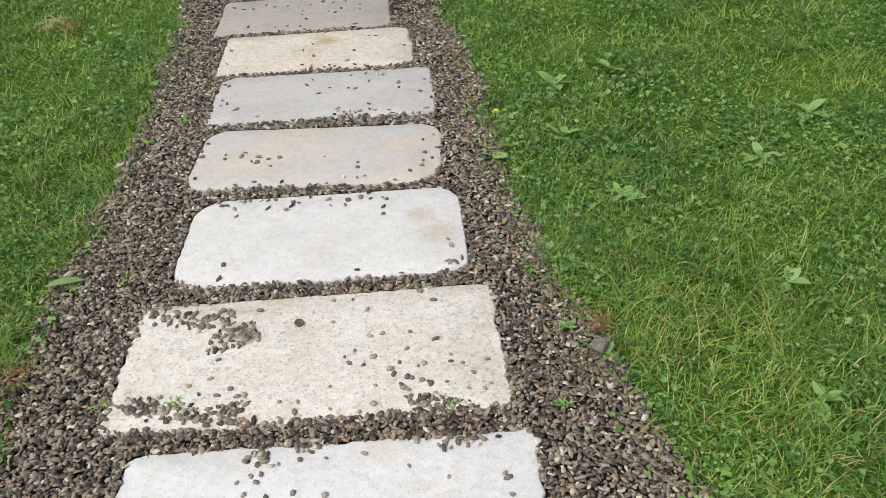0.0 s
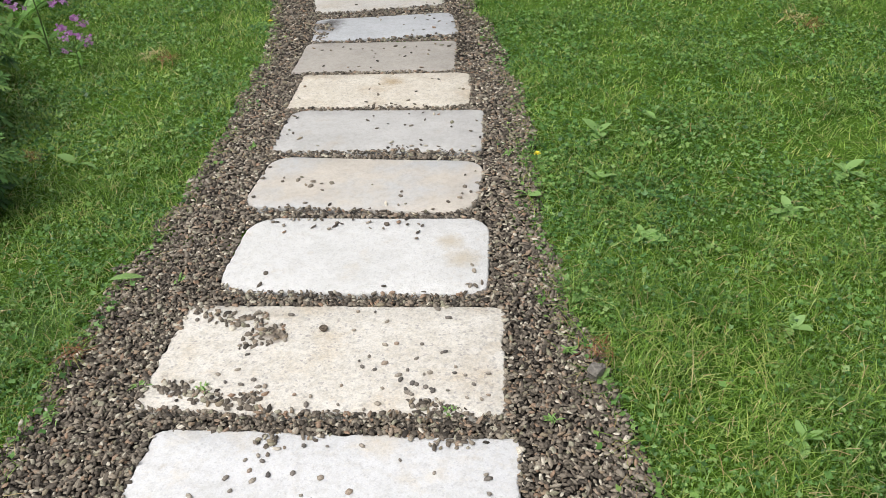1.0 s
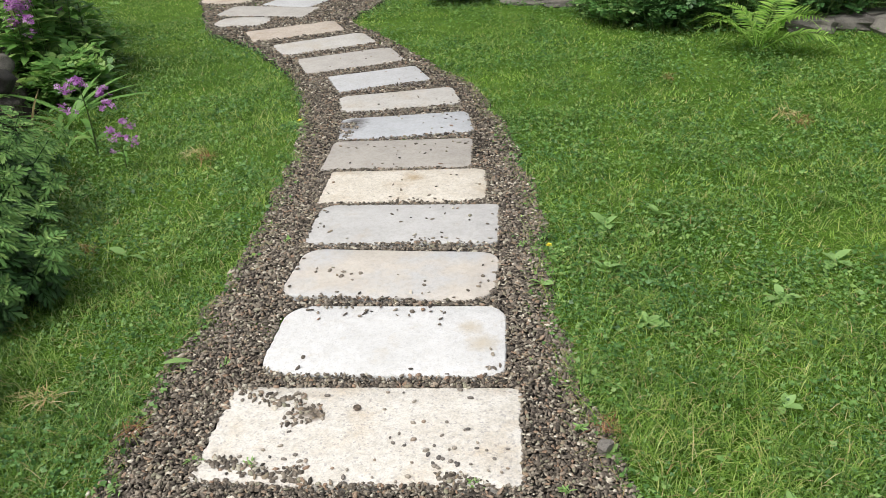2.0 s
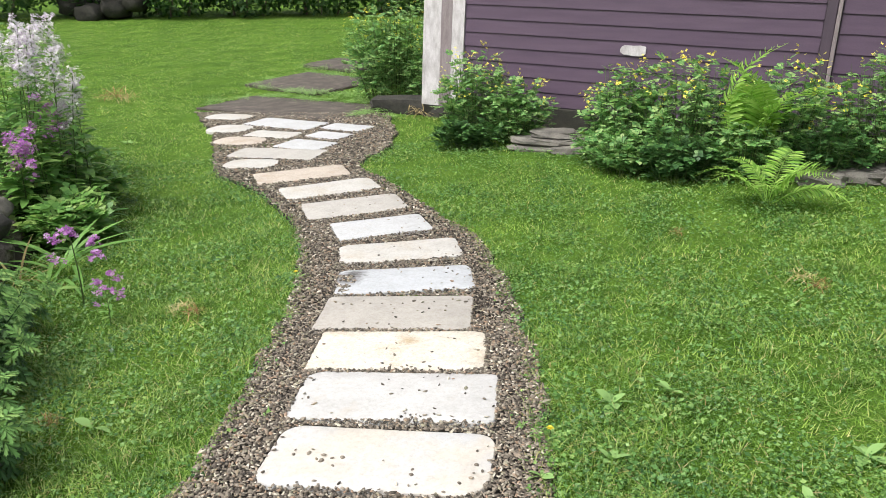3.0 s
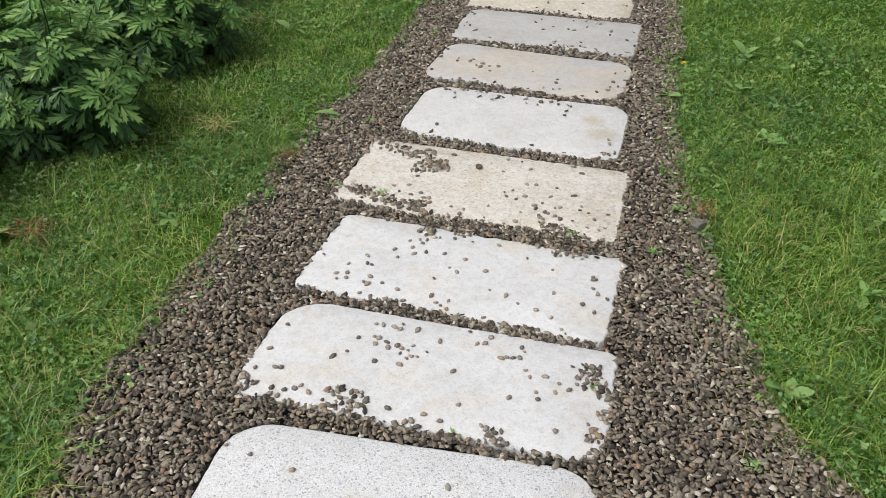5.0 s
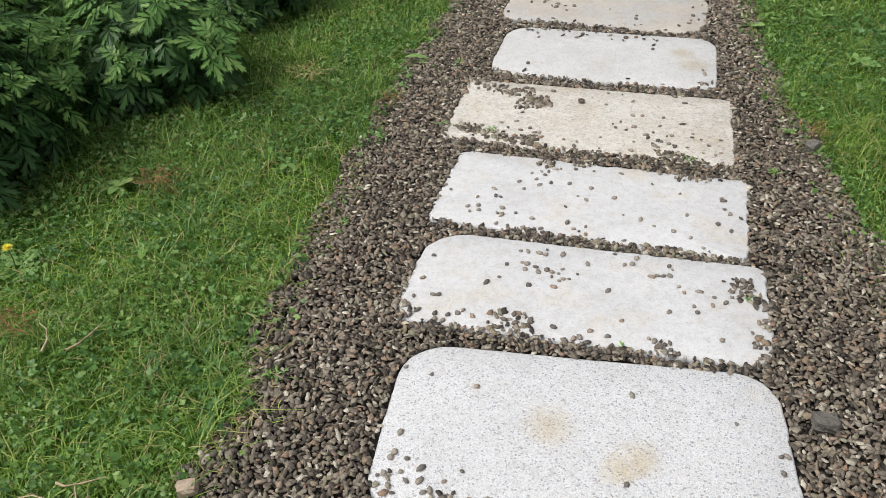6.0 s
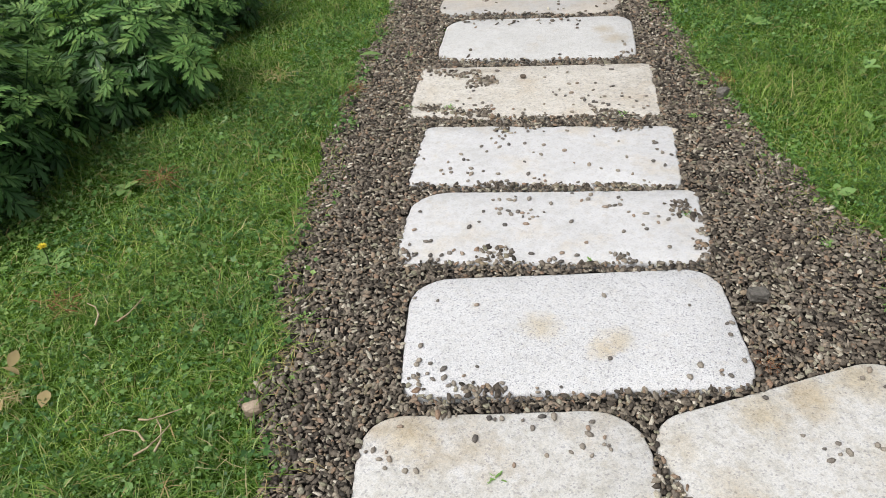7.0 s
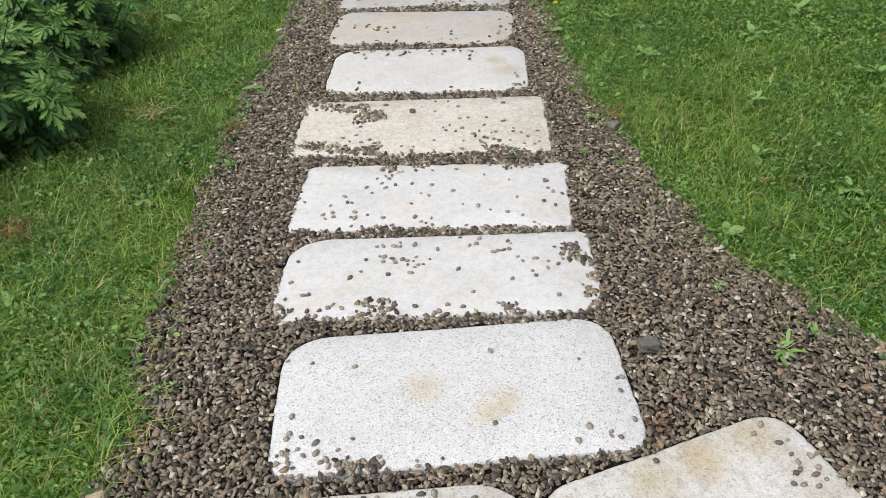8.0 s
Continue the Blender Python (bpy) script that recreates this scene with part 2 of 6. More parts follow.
# ---- mesh helpers ----
def tri_mesh(name, verts, tris, material, smooth=False):
    """A mesh from arrays of vertices and triangles."""
    verts, tris = np.asarray(verts, np.float32).reshape(-1, 3), np.asarray(tris, np.int32).reshape(-1, 3)
    me = bpy.data.meshes.new(name)
    me.vertices.add(len(verts))
    me.vertices.foreach_set("co", verts.ravel())
    me.loops.add(tris.size)
    me.loops.foreach_set("vertex_index", tris.ravel())
    me.polygons.add(len(tris))
    me.polygons.foreach_set("loop_start", np.arange(0, tris.size, 3, dtype=np.int32))
    me.polygons.foreach_set("loop_total", np.full(len(tris), 3, np.int32))
    if smooth:
        me.polygons.foreach_set("use_smooth", np.ones(len(tris), bool))
    me.materials.append(material)
    me.update(calc_edges=True)
    return me


def bm_mesh(name, bm, material, smooth=False):
    me = bpy.data.meshes.new(name)
    bm.to_mesh(me)
    bm.free()
    me.materials.append(material)
    if smooth:
        me.polygons.foreach_set("use_smooth", np.ones(len(me.polygons), bool))
    return me


def part(name, me, parent, label="", m=None):
    """Links a mesh as one object under a thing or a part."""
    ob = new(name, me)
    ob.parent = parent
    if m is not None:
        ob.matrix_basis = m
    if label:
        tagged(ob, label)
    if name in ("foliage", "flower_head", "crown", "branching_stem"):
        tagged(ob, kind="stuff")
    return ob


def spread(unit_v, unit_t, mats, at):
    """Copies of a unit shape: mats (n,3,3) and places (n,3)."""
    n, k = len(at), len(unit_v)
    v = np.einsum("nij,kj->nki", mats, unit_v) + at[:, None, :]
    t = unit_t[None] + (np.arange(n) * k)[:, None, None]
    return v.reshape(-1, 3), t.reshape(-1, 3)


def joined(pieces):
    vs, ts, o = [], [], 0
    for v, t in pieces:
        vs.append(v)
        ts.append(np.asarray(t) + o)
        o += len(v)
    return np.concatenate(vs), np.concatenate(ts)


def turns(yaw, pitch=None, roll=None, scale=None):
    """Turns about z, then x, then y (arrays of radians), with scales (n,3)."""
    n = len(yaw)
    z, o, i = np.zeros(n), np.ones(n), None
    pitch = z if pitch is None else pitch
    roll = z if roll is None else roll
    c, s = np.cos(yaw), np.sin(yaw)
    rz = np.stack([c, -s, z, s, c, z, z, z, o], -1).reshape(n, 3, 3)
    c, s = np.cos(pitch), np.sin(pitch)
    rx = np.stack([o, z, z, z, c, -s, z, s, c], -1).reshape(n, 3, 3)
    c, s = np.cos(roll), np.sin(roll)
    ry = np.stack([c, z, s, z, o, z, -s, z, c], -1).reshape(n, 3, 3)
    m = rz @ rx @ ry
    return m if scale is None else m * np.asarray(scale)[:, None, :]


def waves(x, y, f, seed=0):
    """Smooth uneven field between about -1 and 1, with waves of about 1/f metres."""
    r = np.random.default_rng(seed)
    out = 0
    for k in range(7):
        a, p, g = r.uniform(0, 6.283), r.uniform(0, 6.283), f * r.uniform(0.6, 1.7)
        out = out + np.sin(6.283 * g * (x * np.cos(a) + y * np.sin(a)) + p)
    return out / 3.5


# ---- the lie of the land ----
def H(x, y):
    """Height of the path's surface: rises to the right, nearly level ahead, then a gentle bank."""
    y, x = np.minimum(y, 70.0), np.clip(x, -80, 80)
    return (0.0696 * 11 * np.tanh(x / 11) - 0.0115 * y + 0.05 * 0.5 * ((y - 5.8) + np.sqrt((y - 5.8) ** 2 + 1))
            + 0.045 * 0.5 * ((y - 13) + np.sqrt((y - 13) ** 2 + 1)))


def slope_at(x, y):
    e = 0.02
    n = Vector((-(H(x + e, y) - H(x - e, y)) / (2 * e), -(H(x, y + e) - H(x, y - e)) / (2 * e), 1)).normalized()
    return Vector((0, 0, 1)).rotation_difference(n).to_matrix().to_4x4()


def on_land(x, y, dz=0.0, yaw=0.0, upright=False):
    m = Matrix.Translation((x, y, float(H(x, y)) + dz))
    return m @ (Matrix.Identity(4) if upright else slope_at(x, y)) @ Matrix.Rotation(radians(yaw), 4, "Z")


LEFT_EDGE = [(-1.6, -0.4), (-0.1, -0.62), (0.1, -0.73), (0.45, -0.8), (0.65, -0.88), (0.9, -0.93), (1.4, -1.02), (1.87, -1.08), (2.3, -1.15), (2.9, -1.2), (3.4, -1.27),
             (3.77, -1.37), (4.2, -1.43), (4.76, -1.58), (5.56, -1.84), (6.25, -2.19), (6.73, -2.54), (7.28, -3.01), (7.7, -3.6), (8.42, -4.02), (9.82, -4.74), (11.5, -5.94)]
RIGHT_EDGE = [(-1.6, 3.2), (-0.2, 2.2), (0.3, 1.6), (0.6, 1.2), (0.77, 1.04), (0.91, 0.9), (1.09, 0.77), (1.35, 0.62), (1.7, 0.5), (2.1, 0.36), (2.54, 0.22), (2.99, 0.15), (3.42, 0.1), (3.98, 0.0),
              (4.41, -0.1), (4.93, -0.24), (5.46, -0.41), (5.96, -0.59), (6.37, -0.89), (6.92, -1.28), (7.47, -1.66), (8.23, -2.3), (8.6, -2.3), (9.2, -2.21), (10.03, -2.37), (11.5, -2.9)]


def edges(y):
    lx = np.interp(y, *np.array(LEFT_EDGE).T) + 0.025 * waves(y, y * 0.3, 2.2, 3) + 0.012 * waves(y, y * 0.7, 7, 4)
    rx = np.interp(y, *np.array(RIGHT_EDGE).T) + 0.025 * waves(y, y * 0.3, 2.2, 5) + 0.012 * waves(y, y * 0.7, 7, 6)
    return lx, rx


def in_path(x, y, grow=0.0):
    lx, rx = edges(y)
    return (x > lx - grow) & (x < rx + grow) & (y < 11.3 + grow) & (y > -1.6)


# one sheet of ground to the horizon, finer near the path
_u = np.linspace(-1, 1, 181)
_gx, _gy = np.meshgrid(6 * np.sinh(_u * 4.6) / np.sinh(4.6) * 40, 4 + 6 * np.sinh(_u * 4.6) / np.sinh(4.6) * 40)
_gz = H(_gx, _gy) - 0.035 + 0.012 * waves(_gx, _gy, 0.6, 9) * (np.abs(_gx) < 30)
_i = np.arange(181 * 181).reshape(181, 181)
_t = np.concatenate([np.stack([_i[:-1, :-1], _i[:-1, 1:], _i[1:, 1:]], -1).reshape(-1, 3), np.stack([_i[:-1, :-1], _i[1:, 1:], _i[1:, :-1]], -1).reshape(-1, 3)])
tagged(new("ground", tri_mesh("ground", np.stack([_gx, _gy, _gz], -1), _t, M_GROUND, True)), "grassy ground sloping gently across the garden", "ground", kind="structure")

# grit under the gravel
_y = np.linspace(-1.6, 11.4, 240)
_lx, _rx = edges(_y)
_v = []
for k in range(9):
    _x = _lx - 0.03 + (_rx - _lx + 0.06) * k / 8
    _v.append(np.stack([_x, _y, H(_x, _y) - 0.023 - 0.008 * (k in (0, 8))], -1))
_v = np.stack(_v, 1)
_i = np.arange(240 * 9).reshape(240, 9)
_t = np.concatenate([np.stack([_i[:-1, :-1], _i[:-1, 1:], _i[1:, 1:]], -1).reshape(-1, 3), np.stack([_i[:-1, :-1], _i[1:, 1:], _i[1:, :-1]], -1).reshape(-1, 3)])
tagged(new("path_bed", tri_mesh("path_bed", _v, _t, M_GRIT, True)), "dark grit bed beneath the gravel path", "path", kind="structure")


# ---- stepping stones ----
M_MARBLE = slab_mat("white_marble", (0.725, 0.73, 0.745), (0.655, 0.66, 0.67), (0.69, 0.63, 0.54), 0.1, 0.6, 110, 0.14)
M_GRANITE = slab_mat("speckled_granite", (0.79, 0.795, 0.81), (0.73, 0.735, 0.745), (0.71, 0.65, 0.55), 0.36, 0.66, 150, 0.10, ((-0.094, 0.512, 0.045), (0.104, 0.491, 0.04), (0.07, 0.45, 0.035)))
M_MOTTLED = slab_mat("mottled_granite", (0.76, 0.757, 0.75), (0.655, 0.64, 0.60), (0.56, 0.49, 0.38), 0.24, 0.56, 120, 0.22, ((0.434, 0.3, 0.05), (0.55, 0.37, 0.05), (0.666, 0.451, 0.06), (-0.34, 0.1, 0.06)))
M_BRUSHED = slab_mat("brushed_granite", (0.72, 0.72, 0.715), (0.64, 0.64, 0.63), (0.62, 0.57, 0.49), 0.22, 0.66, 190, 0.12, ((-0.10, 2.54, 0.04), (-0.04, 2.44, 0.05)), (0.86, 0.78, 0.66))
M_CREAM = slab_mat("cream_limestone", (0.745, 0.715, 0.66), (0.665, 0.625, 0.56), (0.63, 0.545, 0.43), 0.24, 0.60, 75, 0.2, ((-0.53, 1.965, 0.035), (-0.5, 1.955, 0.025)), (0.4, 0.35, 0.3))
M_TAN = slab_mat("tan_limestone", (0.69, 0.647, 0.568), (0.583, 0.53, 0.447), (0.515, 0.418, 0.301), 0.2, 0.60, 75, 0.22, ((-0.66, 4.06, 0.05),), (0.72, 0.62, 0.48))
M_BEIGE = slab_mat("beige_sandstone", (0.593, 0.548, 0.488), (0.504, 0.464, 0.415), (0.525, 0.53, 0.536), 0.1, 0.52, 130, 0.14)
M_GREY = slab_mat("pale_grey_sandstone", (0.531, 0.526, 0.517), (0.454, 0.449, 0.44), (0.435, 0.377, 0.309), 0.1, 0.66, 130, 0.14)
M_DARKGREY = slab_mat("mid_grey_sandstone", (0.419, 0.393, 0.358), (0.343, 0.323, 0.294), (0.319, 0.279, 0.229), 0.12, 0.7, 130, 0.16)
M_BLUE = slab_mat("blue_grey_marble", (0.472, 0.488, 0.513), (0.397, 0.414, 0.434), (0.389, 0.364, 0.322), 0.1, 0.72, 120, 0.16, ((-1.31, 4.97, 0.1), (-1.28, 5.08, 0.06)), (0.3, 0.28, 0.26))

M_CHALK = slab_mat("weathered_white_stone", (0.528, 0.515, 0.488), (0.458, 0.44, 0.414), (0.458, 0.405, 0.334), 0.14, 0.58, 75, 0.2)
M_PEARL = slab_mat("pearly_marble", (0.506, 0.515, 0.528), (0.44, 0.444, 0.453), (0.44, 0.414, 0.37), 0.12, 0.68, 90, 0.18)
M_BUFF = slab_mat("buff_limestone", (0.524, 0.46, 0.396), (0.442, 0.382, 0.322), (0.414, 0.331, 0.258), 0.14, 0.58, 75, 0.22)
M_FLINT = slab_mat("warm_grey_stone", (0.46, 0.44, 0.41), (0.39, 0.37, 0.345), (0.37, 0.33, 0.28), 0.12, 0.62, 90, 0.18)

# centre x, y, width, depth, turn, corner radii (far left, far right, near right, near left), edge wear, material, words
STONES = [
    (-0.098, -0.010, 0.66, 0.44, 12, (0.10, 0.13, 0.05, 0.05), 0.004, M_MOTTLED, "mottled white and tan granite stepping slab"),
    (0.568, 0.183, 0.64, 0.46, 29, (0.09, 0.08, 0.08, 0.08), 0.004, M_MOTTLED, "mottled tan granite stepping slab"),
    (-0.021, 0.519, 0.865, 0.455, 12, (0.12, 0.10, 0.06, 0.07), 0.003, M_GRANITE, "white speckled granite stepping slab with two ochre stains"),
    (-0.127, 0.974, 0.925, 0.385, 8, (0.13, 0.03, 0.09, 0.05), 0.010, M_MARBLE, "white marble stepping slab strewn with pebbles"),
    (-0.207, 1.398, 0.915, 0.41, 6, (0.02, 0.03, 0.02, 0.02), 0.016, M_MARBLE, "white marble stepping slab with ragged ends"),
    (-0.325, 1.895, 0.97, 0.47, 7, (0.02, 0.03, 0.03, 0.02), 0.012, M_CREAM, "cream limestone stepping slab partly covered with gravel"),
    (-0.387, 2.432, 0.872, 0.475, 6.5, (0.11, 0.09, 0.07, 0.11), 0.004, M_BRUSHED, "white brushed granite stepping slab with rounded corners"),
    (-0.496, 2.940, 0.895, 0.44, 3.5, (0.09, 0.09, 0.13, 0.09), 0.003, M_BEIGE, "beige sandstone stepping slab with rounded corners"),
    (-0.568, 3.457, 0.92, 0.47, 6, (0.10, 0.05, 0.05, 0.05), 0.014, M_GREY, "pale grey sandstone stepping slab with worn ends"),
    (-0.682, 3.945, 0.89, 0.485, 8, (0.03, 0.08, 0.03, 0.02), 0.014, M_TAN, "cream and tan limestone stepping slab"),
    (-0.836, 4.455, 0.88, 0.52, 8, (0.05, 0.03, 0.03, 0.02), 0.010, M_DARKGREY, "mid-grey sandstone stepping slab"),
    (-0.930, 5.014, 0.88, 0.46, 15, (0.06, 0.06, 0.05, 0.03), 0.008, M_BLUE, "blue-grey marble stepping slab with a damp stain"),
    (-1.117, 5.601, 0.87, 0.44, 20, (0.08, 0.06, 0.06, 0.1), 0.008, M_CHALK, "cream white stepping slab in gravel"),
    (-1.426, 6.177, 0.75, 0.47, 28, (0.03, 0.05, 0.04, 0.04), 0.006, M_PEARL, "small white marble stepping slab"),
    (-1.833, 6.733, 0.87, 0.52, 30, (0.05, 0.07, 0.05, 0.05), 0.006, M_FLINT, "pale beige stepping slab in gravel"),
    (-2.257, 7.298, 0.90, 0.46, 34, (0.05, 0.09, 0.05, 0.08), 0.006, M_CHALK, "off-white stepping slab set in the gravel"),
    (-2.736, 7.804, 0.93, 0.48, 31, (0.03, 0.07, 0.05, 0.05), 0.006, M_BUFF, "pinkish tan stepping slab in gravel"),
    (-3.479, 8.214, 0.60, 0.42, 3, (0.18, 0.18, 0.18, 0.18), 0.006, M_CHALK, "oval cream stepping stone"),
    (-3.395, 8.710, 1.08, 0.50, -4, (0.09, 0.06, 0.05, 0.09), 0.006, M_FLINT, "long grey stepping slab"),
    (-4.154, 9.358, 0.66, 0.45, -6, (0.2, 0.2, 0.2, 0.2), 0.006, M_BUFF, "oval tan stepping stone"),
    (-3.235, 9.183, 0.66, 0.46, -18, (0.05, 0.04, 0.04, 0.05), 0.005, M_PEARL, "white marble paving piece"),
    (-3.900, 9.761, 0.70, 0.38, -11, (0.06, 0.06, 0.06, 0.06), 0.005, M_CHALK, "cream paving piece set in gravel"),
    (-3.139, 9.730, 0.54, 0.36, -20, (0.06, 0.03, 0.03, 0.06), 0.005, M_PEARL, "white paving piece set in gravel"),
    (-4.016, 10.461, 1.12, 0.54, -19, (0.08, 0.05, 0.05, 0.06), 0.005, M_PEARL, "long blue-white marble paving slab"),
    (-4.652, 10.093, 0.60, 0.5, -10, (0.2, 0.2, 0.2, 0.2), 0.005, M_CHALK, "oval cream stepping stone"),
    (-5.074, 10.927, 0.70, 0.42, -10, (0.18, 0.18, 0.18, 0.18), 0.005, M_CHALK, "oval cream stepping stone"),
    (-3.074, 10.236, 0.66, 0.38, -19, (0.05, 0.03, 0.04, 0.05), 0.005, M_PEARL, "white marble paving piece"),
]


def slab_outline(w, d, radii, wear, seed, inset=0.0):
    """Points round a rounded, worn rectangle."""
    pts = []
    w2, d2 = w / 2, d / 2
    for (sx, sy, a0), r in zip(((1, 1, 0), (-1, 1, 90), (-1, -1, 180), (1, -1, 270)), (radii[1], radii[0], radii[3], radii[2])):
        for k in range(9):
            a = radians(a0 + 90 * k / 8)
            pts.append((sx * (w2 - r) + r * math.cos(a), sy * (d2 - r) + r * math.sin(a)))
    ring = []
    for k, p in enumerate(pts):
        q = pts[(k + 1) % len(pts)]
        steps = max(1, int(math.hypot(q[0] - p[0], q[1] - p[1]) / 0.012))
        ring += [(p[0] + (q[0] - p[0]) * j / steps, p[1] + (q[1] - p[1]) * j / steps) for j in range(steps)]
    a = np.array(ring)
    out = a / np.maximum(np.abs(a / [w2, d2]).max(1)[:, None], 0.5)
    n = out / np.linalg.norm(out, axis=1)[:, None]
    bite = 0.35 * wear * waves(a[:, 0], a[:, 1], 4, seed) + 0.4 * wear * waves(a[:, 0], a[:, 1], 16, seed + 50) + 0.25 * wear * waves(a[:, 0], a[:, 1], 34, seed + 90)
    ends = np.where(np.abs(a[:, 0]) > w2 * 0.9, 1.0, 0.45)
    return a + n * (bite * ends - inset)[:, None]


def slab_mesh(w, d, radii, wear, seed, material, thick=0.06):
    rings = []
    for inset, z in ((0.008, 0.0), (0.003, -0.002), (0.0, -0.008), (0.0, -thick)):
        p = slab_outline(w, d, radii, wear, seed, inset)
        rings.append(np.column_stack([p, np.full(len(p), z)]))
    n = len(rings[0])
    core = rings[0] * [0.55, 0.55, 1]
    core[:, 2] = 0.0015
    v = np.concatenate([[(0, 0, 0.002)], core, *rings])
    t = []
    i = np.arange(n)
    j = (i + 1) % n
    t.append(np.stack([0 * i, 1 + i, 1 + j], -1))
    for k in range(len(rings)):
        a, b = 1 + k * n, 1 + (k + 1) * n
        t.append(np.stack([a + i, b + i, b + j], -1))
        t.append(np.stack([a + i, b + j, a + j], -1))
    return tri_mesh("stepping_stone", v, np.concatenate(t), material)


for k, (cx, cy, w, d, rot, radii, wear, material, words) in enumerate(STONES):
    ob = new("stepping_stone", slab_mesh(w, d, radii, wear, 11 + k, material))
    ob.matrix_world = on_land(cx, cy, 0.002, rot)
    tagged(ob, words, "stepping stone", "stepping stones of the path")


def slab_distance(x, y):
    """Distance to the nearest slab's edge (inside: minus), and which slab."""
    best, which = np.full(np.shape(x), 9.0), np.full(np.shape(x), -1)
    for k, (cx, cy, w, d, rot, radii, *_) in enumerate(STONES):
        c, s = math.cos(radians(rot)), math.sin(radians(rot))
        u, v = (x - cx) * c + (y - cy) * s, -(x - cx) * s + (y - cy) * c
        r = np.where(v > 0, np.where(u > 0, radii[1], radii[0]), np.where(u > 0, radii[2], radii[3]))
        qx, qy = np.abs(u) - w / 2 + r, np.abs(v) - d / 2 + r
        dist = np.hypot(np.maximum(qx, 0), np.maximum(qy, 0)) + np.minimum(np.maximum(qx, qy), 0) - r
        which = np.where(dist < best, k, which)
        best = np.minimum(dist, best)
    return best, which


# ---- gravel ----
def pebble_unit(kind, seed):
    """A stone chip. fine: a worn pebble; chip: an angular flake of five or six sides; coarse: a rough lump."""
    r = np.random.default_rng(seed)
    if kind == "chip":
        n = 5
        a = np.sort(np.arange(n) * 6.283 / n + r.uniform(-0.45, 0.45, n))
        rad = r.uniform(0.66, 1.26, n)
        low = np.stack([rad * np.cos(a), rad * np.sin(a), r.uniform(-0.85, -0.4, n)], -1)
        b = a + r.uniform(-0.2, 0.2, n)
        top = np.stack([rad * 0.86 * np.cos(b), rad * 0.86 * np.sin(b), r.uniform(0.55, 1.0, n)], -1) + [*r.uniform(-0.12, 0.12, 2), 0]
        i = np.arange(n)
        j = (i + 1) % n
        t = np.concatenate([np.stack([i, j, n + j], -1), np.stack([i, n + j, n + i], -1), [(n, n + k, n + k + 1) for k in range(1, n - 1)]])
        return np.concatenate([low, top]), t
    bm = bmesh.new()
    if kind == "fine":
        bmesh.ops.create_icosphere(bm, subdivisions=1, radius=1)
    else:
        bmesh.ops.create_cube(bm, size=1.25)
        bmesh.ops.triangulate(bm, faces=bm.faces)
    v = np.array([p.co[:] for p in bm.verts])
    t = np.array([[q.index for q in f.verts] for f in bm.faces])
    bm.free()
    v *= 1 + r.uniform(-0.2, 0.16, (len(v), 1))
    return v, t


def pebble_heap(x, y, z, size, kind, seed, flat=0.4, tip=0.34):
    r = np.random.default_rng(seed)
    n = len(x)
    pick = r.integers(0, 12, n)
    out = []
    for k in range(12):
        i = np.nonzero(pick == k)[0]
        s = size[i, None] * np.stack([r.uniform(0.95, 1.65, len(i)), r.uniform(0.55, 0.95, len(i)), flat * r.uniform(0.6, 1.1, len(i))], -1)
        m = turns(r.uniform(0, 6.28, len(i)), r.normal(0, tip, len(i)), r.normal(0, tip, len(i)), s)
        out.append(spread(*pebble_unit(kind, 20 + k), m, np.stack([x[i], y[i], z[i]], -1)))
    return joined(out)


def scatter(x0, x1, y0, y1, step, seed):
    r = np.random.default_rng(seed)
    gx, gy = np.meshgrid(np.arange(x0, x1, step), np.arange(y0, y1, step))
    return (gx + r.uniform(-0.48, 0.48, gx.shape) * step).ravel(), (gy + r.uniform(-0.48, 0.48, gy.shape) * step).ravel()


WEAR = np.array([stone[6] for stone in STONES])


def gravel(y0, y1, step, layers, kind, seed, x0=-6.2, x1=3.2):
    r = np.random.default_rng(seed)
    out = []
    for k, (dz, keep, size) in enumerate(layers):
        x, y = scatter(x0, x1, y0, y1, step, seed + k)
        ok = in_path(x, y, 0.012)
        x, y = x[ok], y[ok]
        d, which = slab_distance(x, y)
        ok = (d > 0.0045 - 0.6 * WEAR[which]) & (r.uniform(0, 1, len(x)) < keep)
        x, y, d = x[ok], y[ok], d[ok]
        z = H(x, y) + dz + 0.0078 * np.exp(-d / 0.03) + 0.005 * waves(x, y, 2.5, 31) + r.normal(0, 0.0025, len(x))
        out.append(pebble_heap(x, y, z, size * np.clip(r.lognormal(0, 0.24, len(x)), 0.55, 1.55), kind, seed + 10 + k))
    return joined(out)


tagged(new("gravel", tri_mesh("gravel", *gravel(-0.3, 2.5, 0.0105, ((-0.008, 1.0, 0.0066), (-0.001, 0.4, 0.0066)), "chip", 100, -1.4, 1.5), M_PEBBLE)),
       "grey-brown crushed gravel lying between the stepping stones", "gravel", kind="stuff")
tagged(new("gravel", tri_mesh("gravel", *gravel(2.5, 4.4, 0.0125, ((-0.006, 1.0, 0.0076), (0.0, 0.2, 0.0072)), "chip", 150), M_PEBBLE)),
       "grey-brown crushed gravel lying between the stepping stones", "gravel", kind="stuff")
tagged(new("gravel", tri_mesh("gravel", *gravel(4.4, 6.6, 0.0158, ((-0.006, 1.0, 0.0102),), "coarse", 180), M_PEBBLE)),
       "grey-brown crushed gravel along the bend of the path", "gravel", kind="stuff")
tagged(new("gravel", tri_mesh("gravel", *gravel(6.6, 11.4, 0.0215, ((-0.006, 1.0, 0.0135),), "coarse", 200), M_PEBBLE)),
       "grey-brown crushed gravel round the winding part of the path", "gravel", kind="stuff")
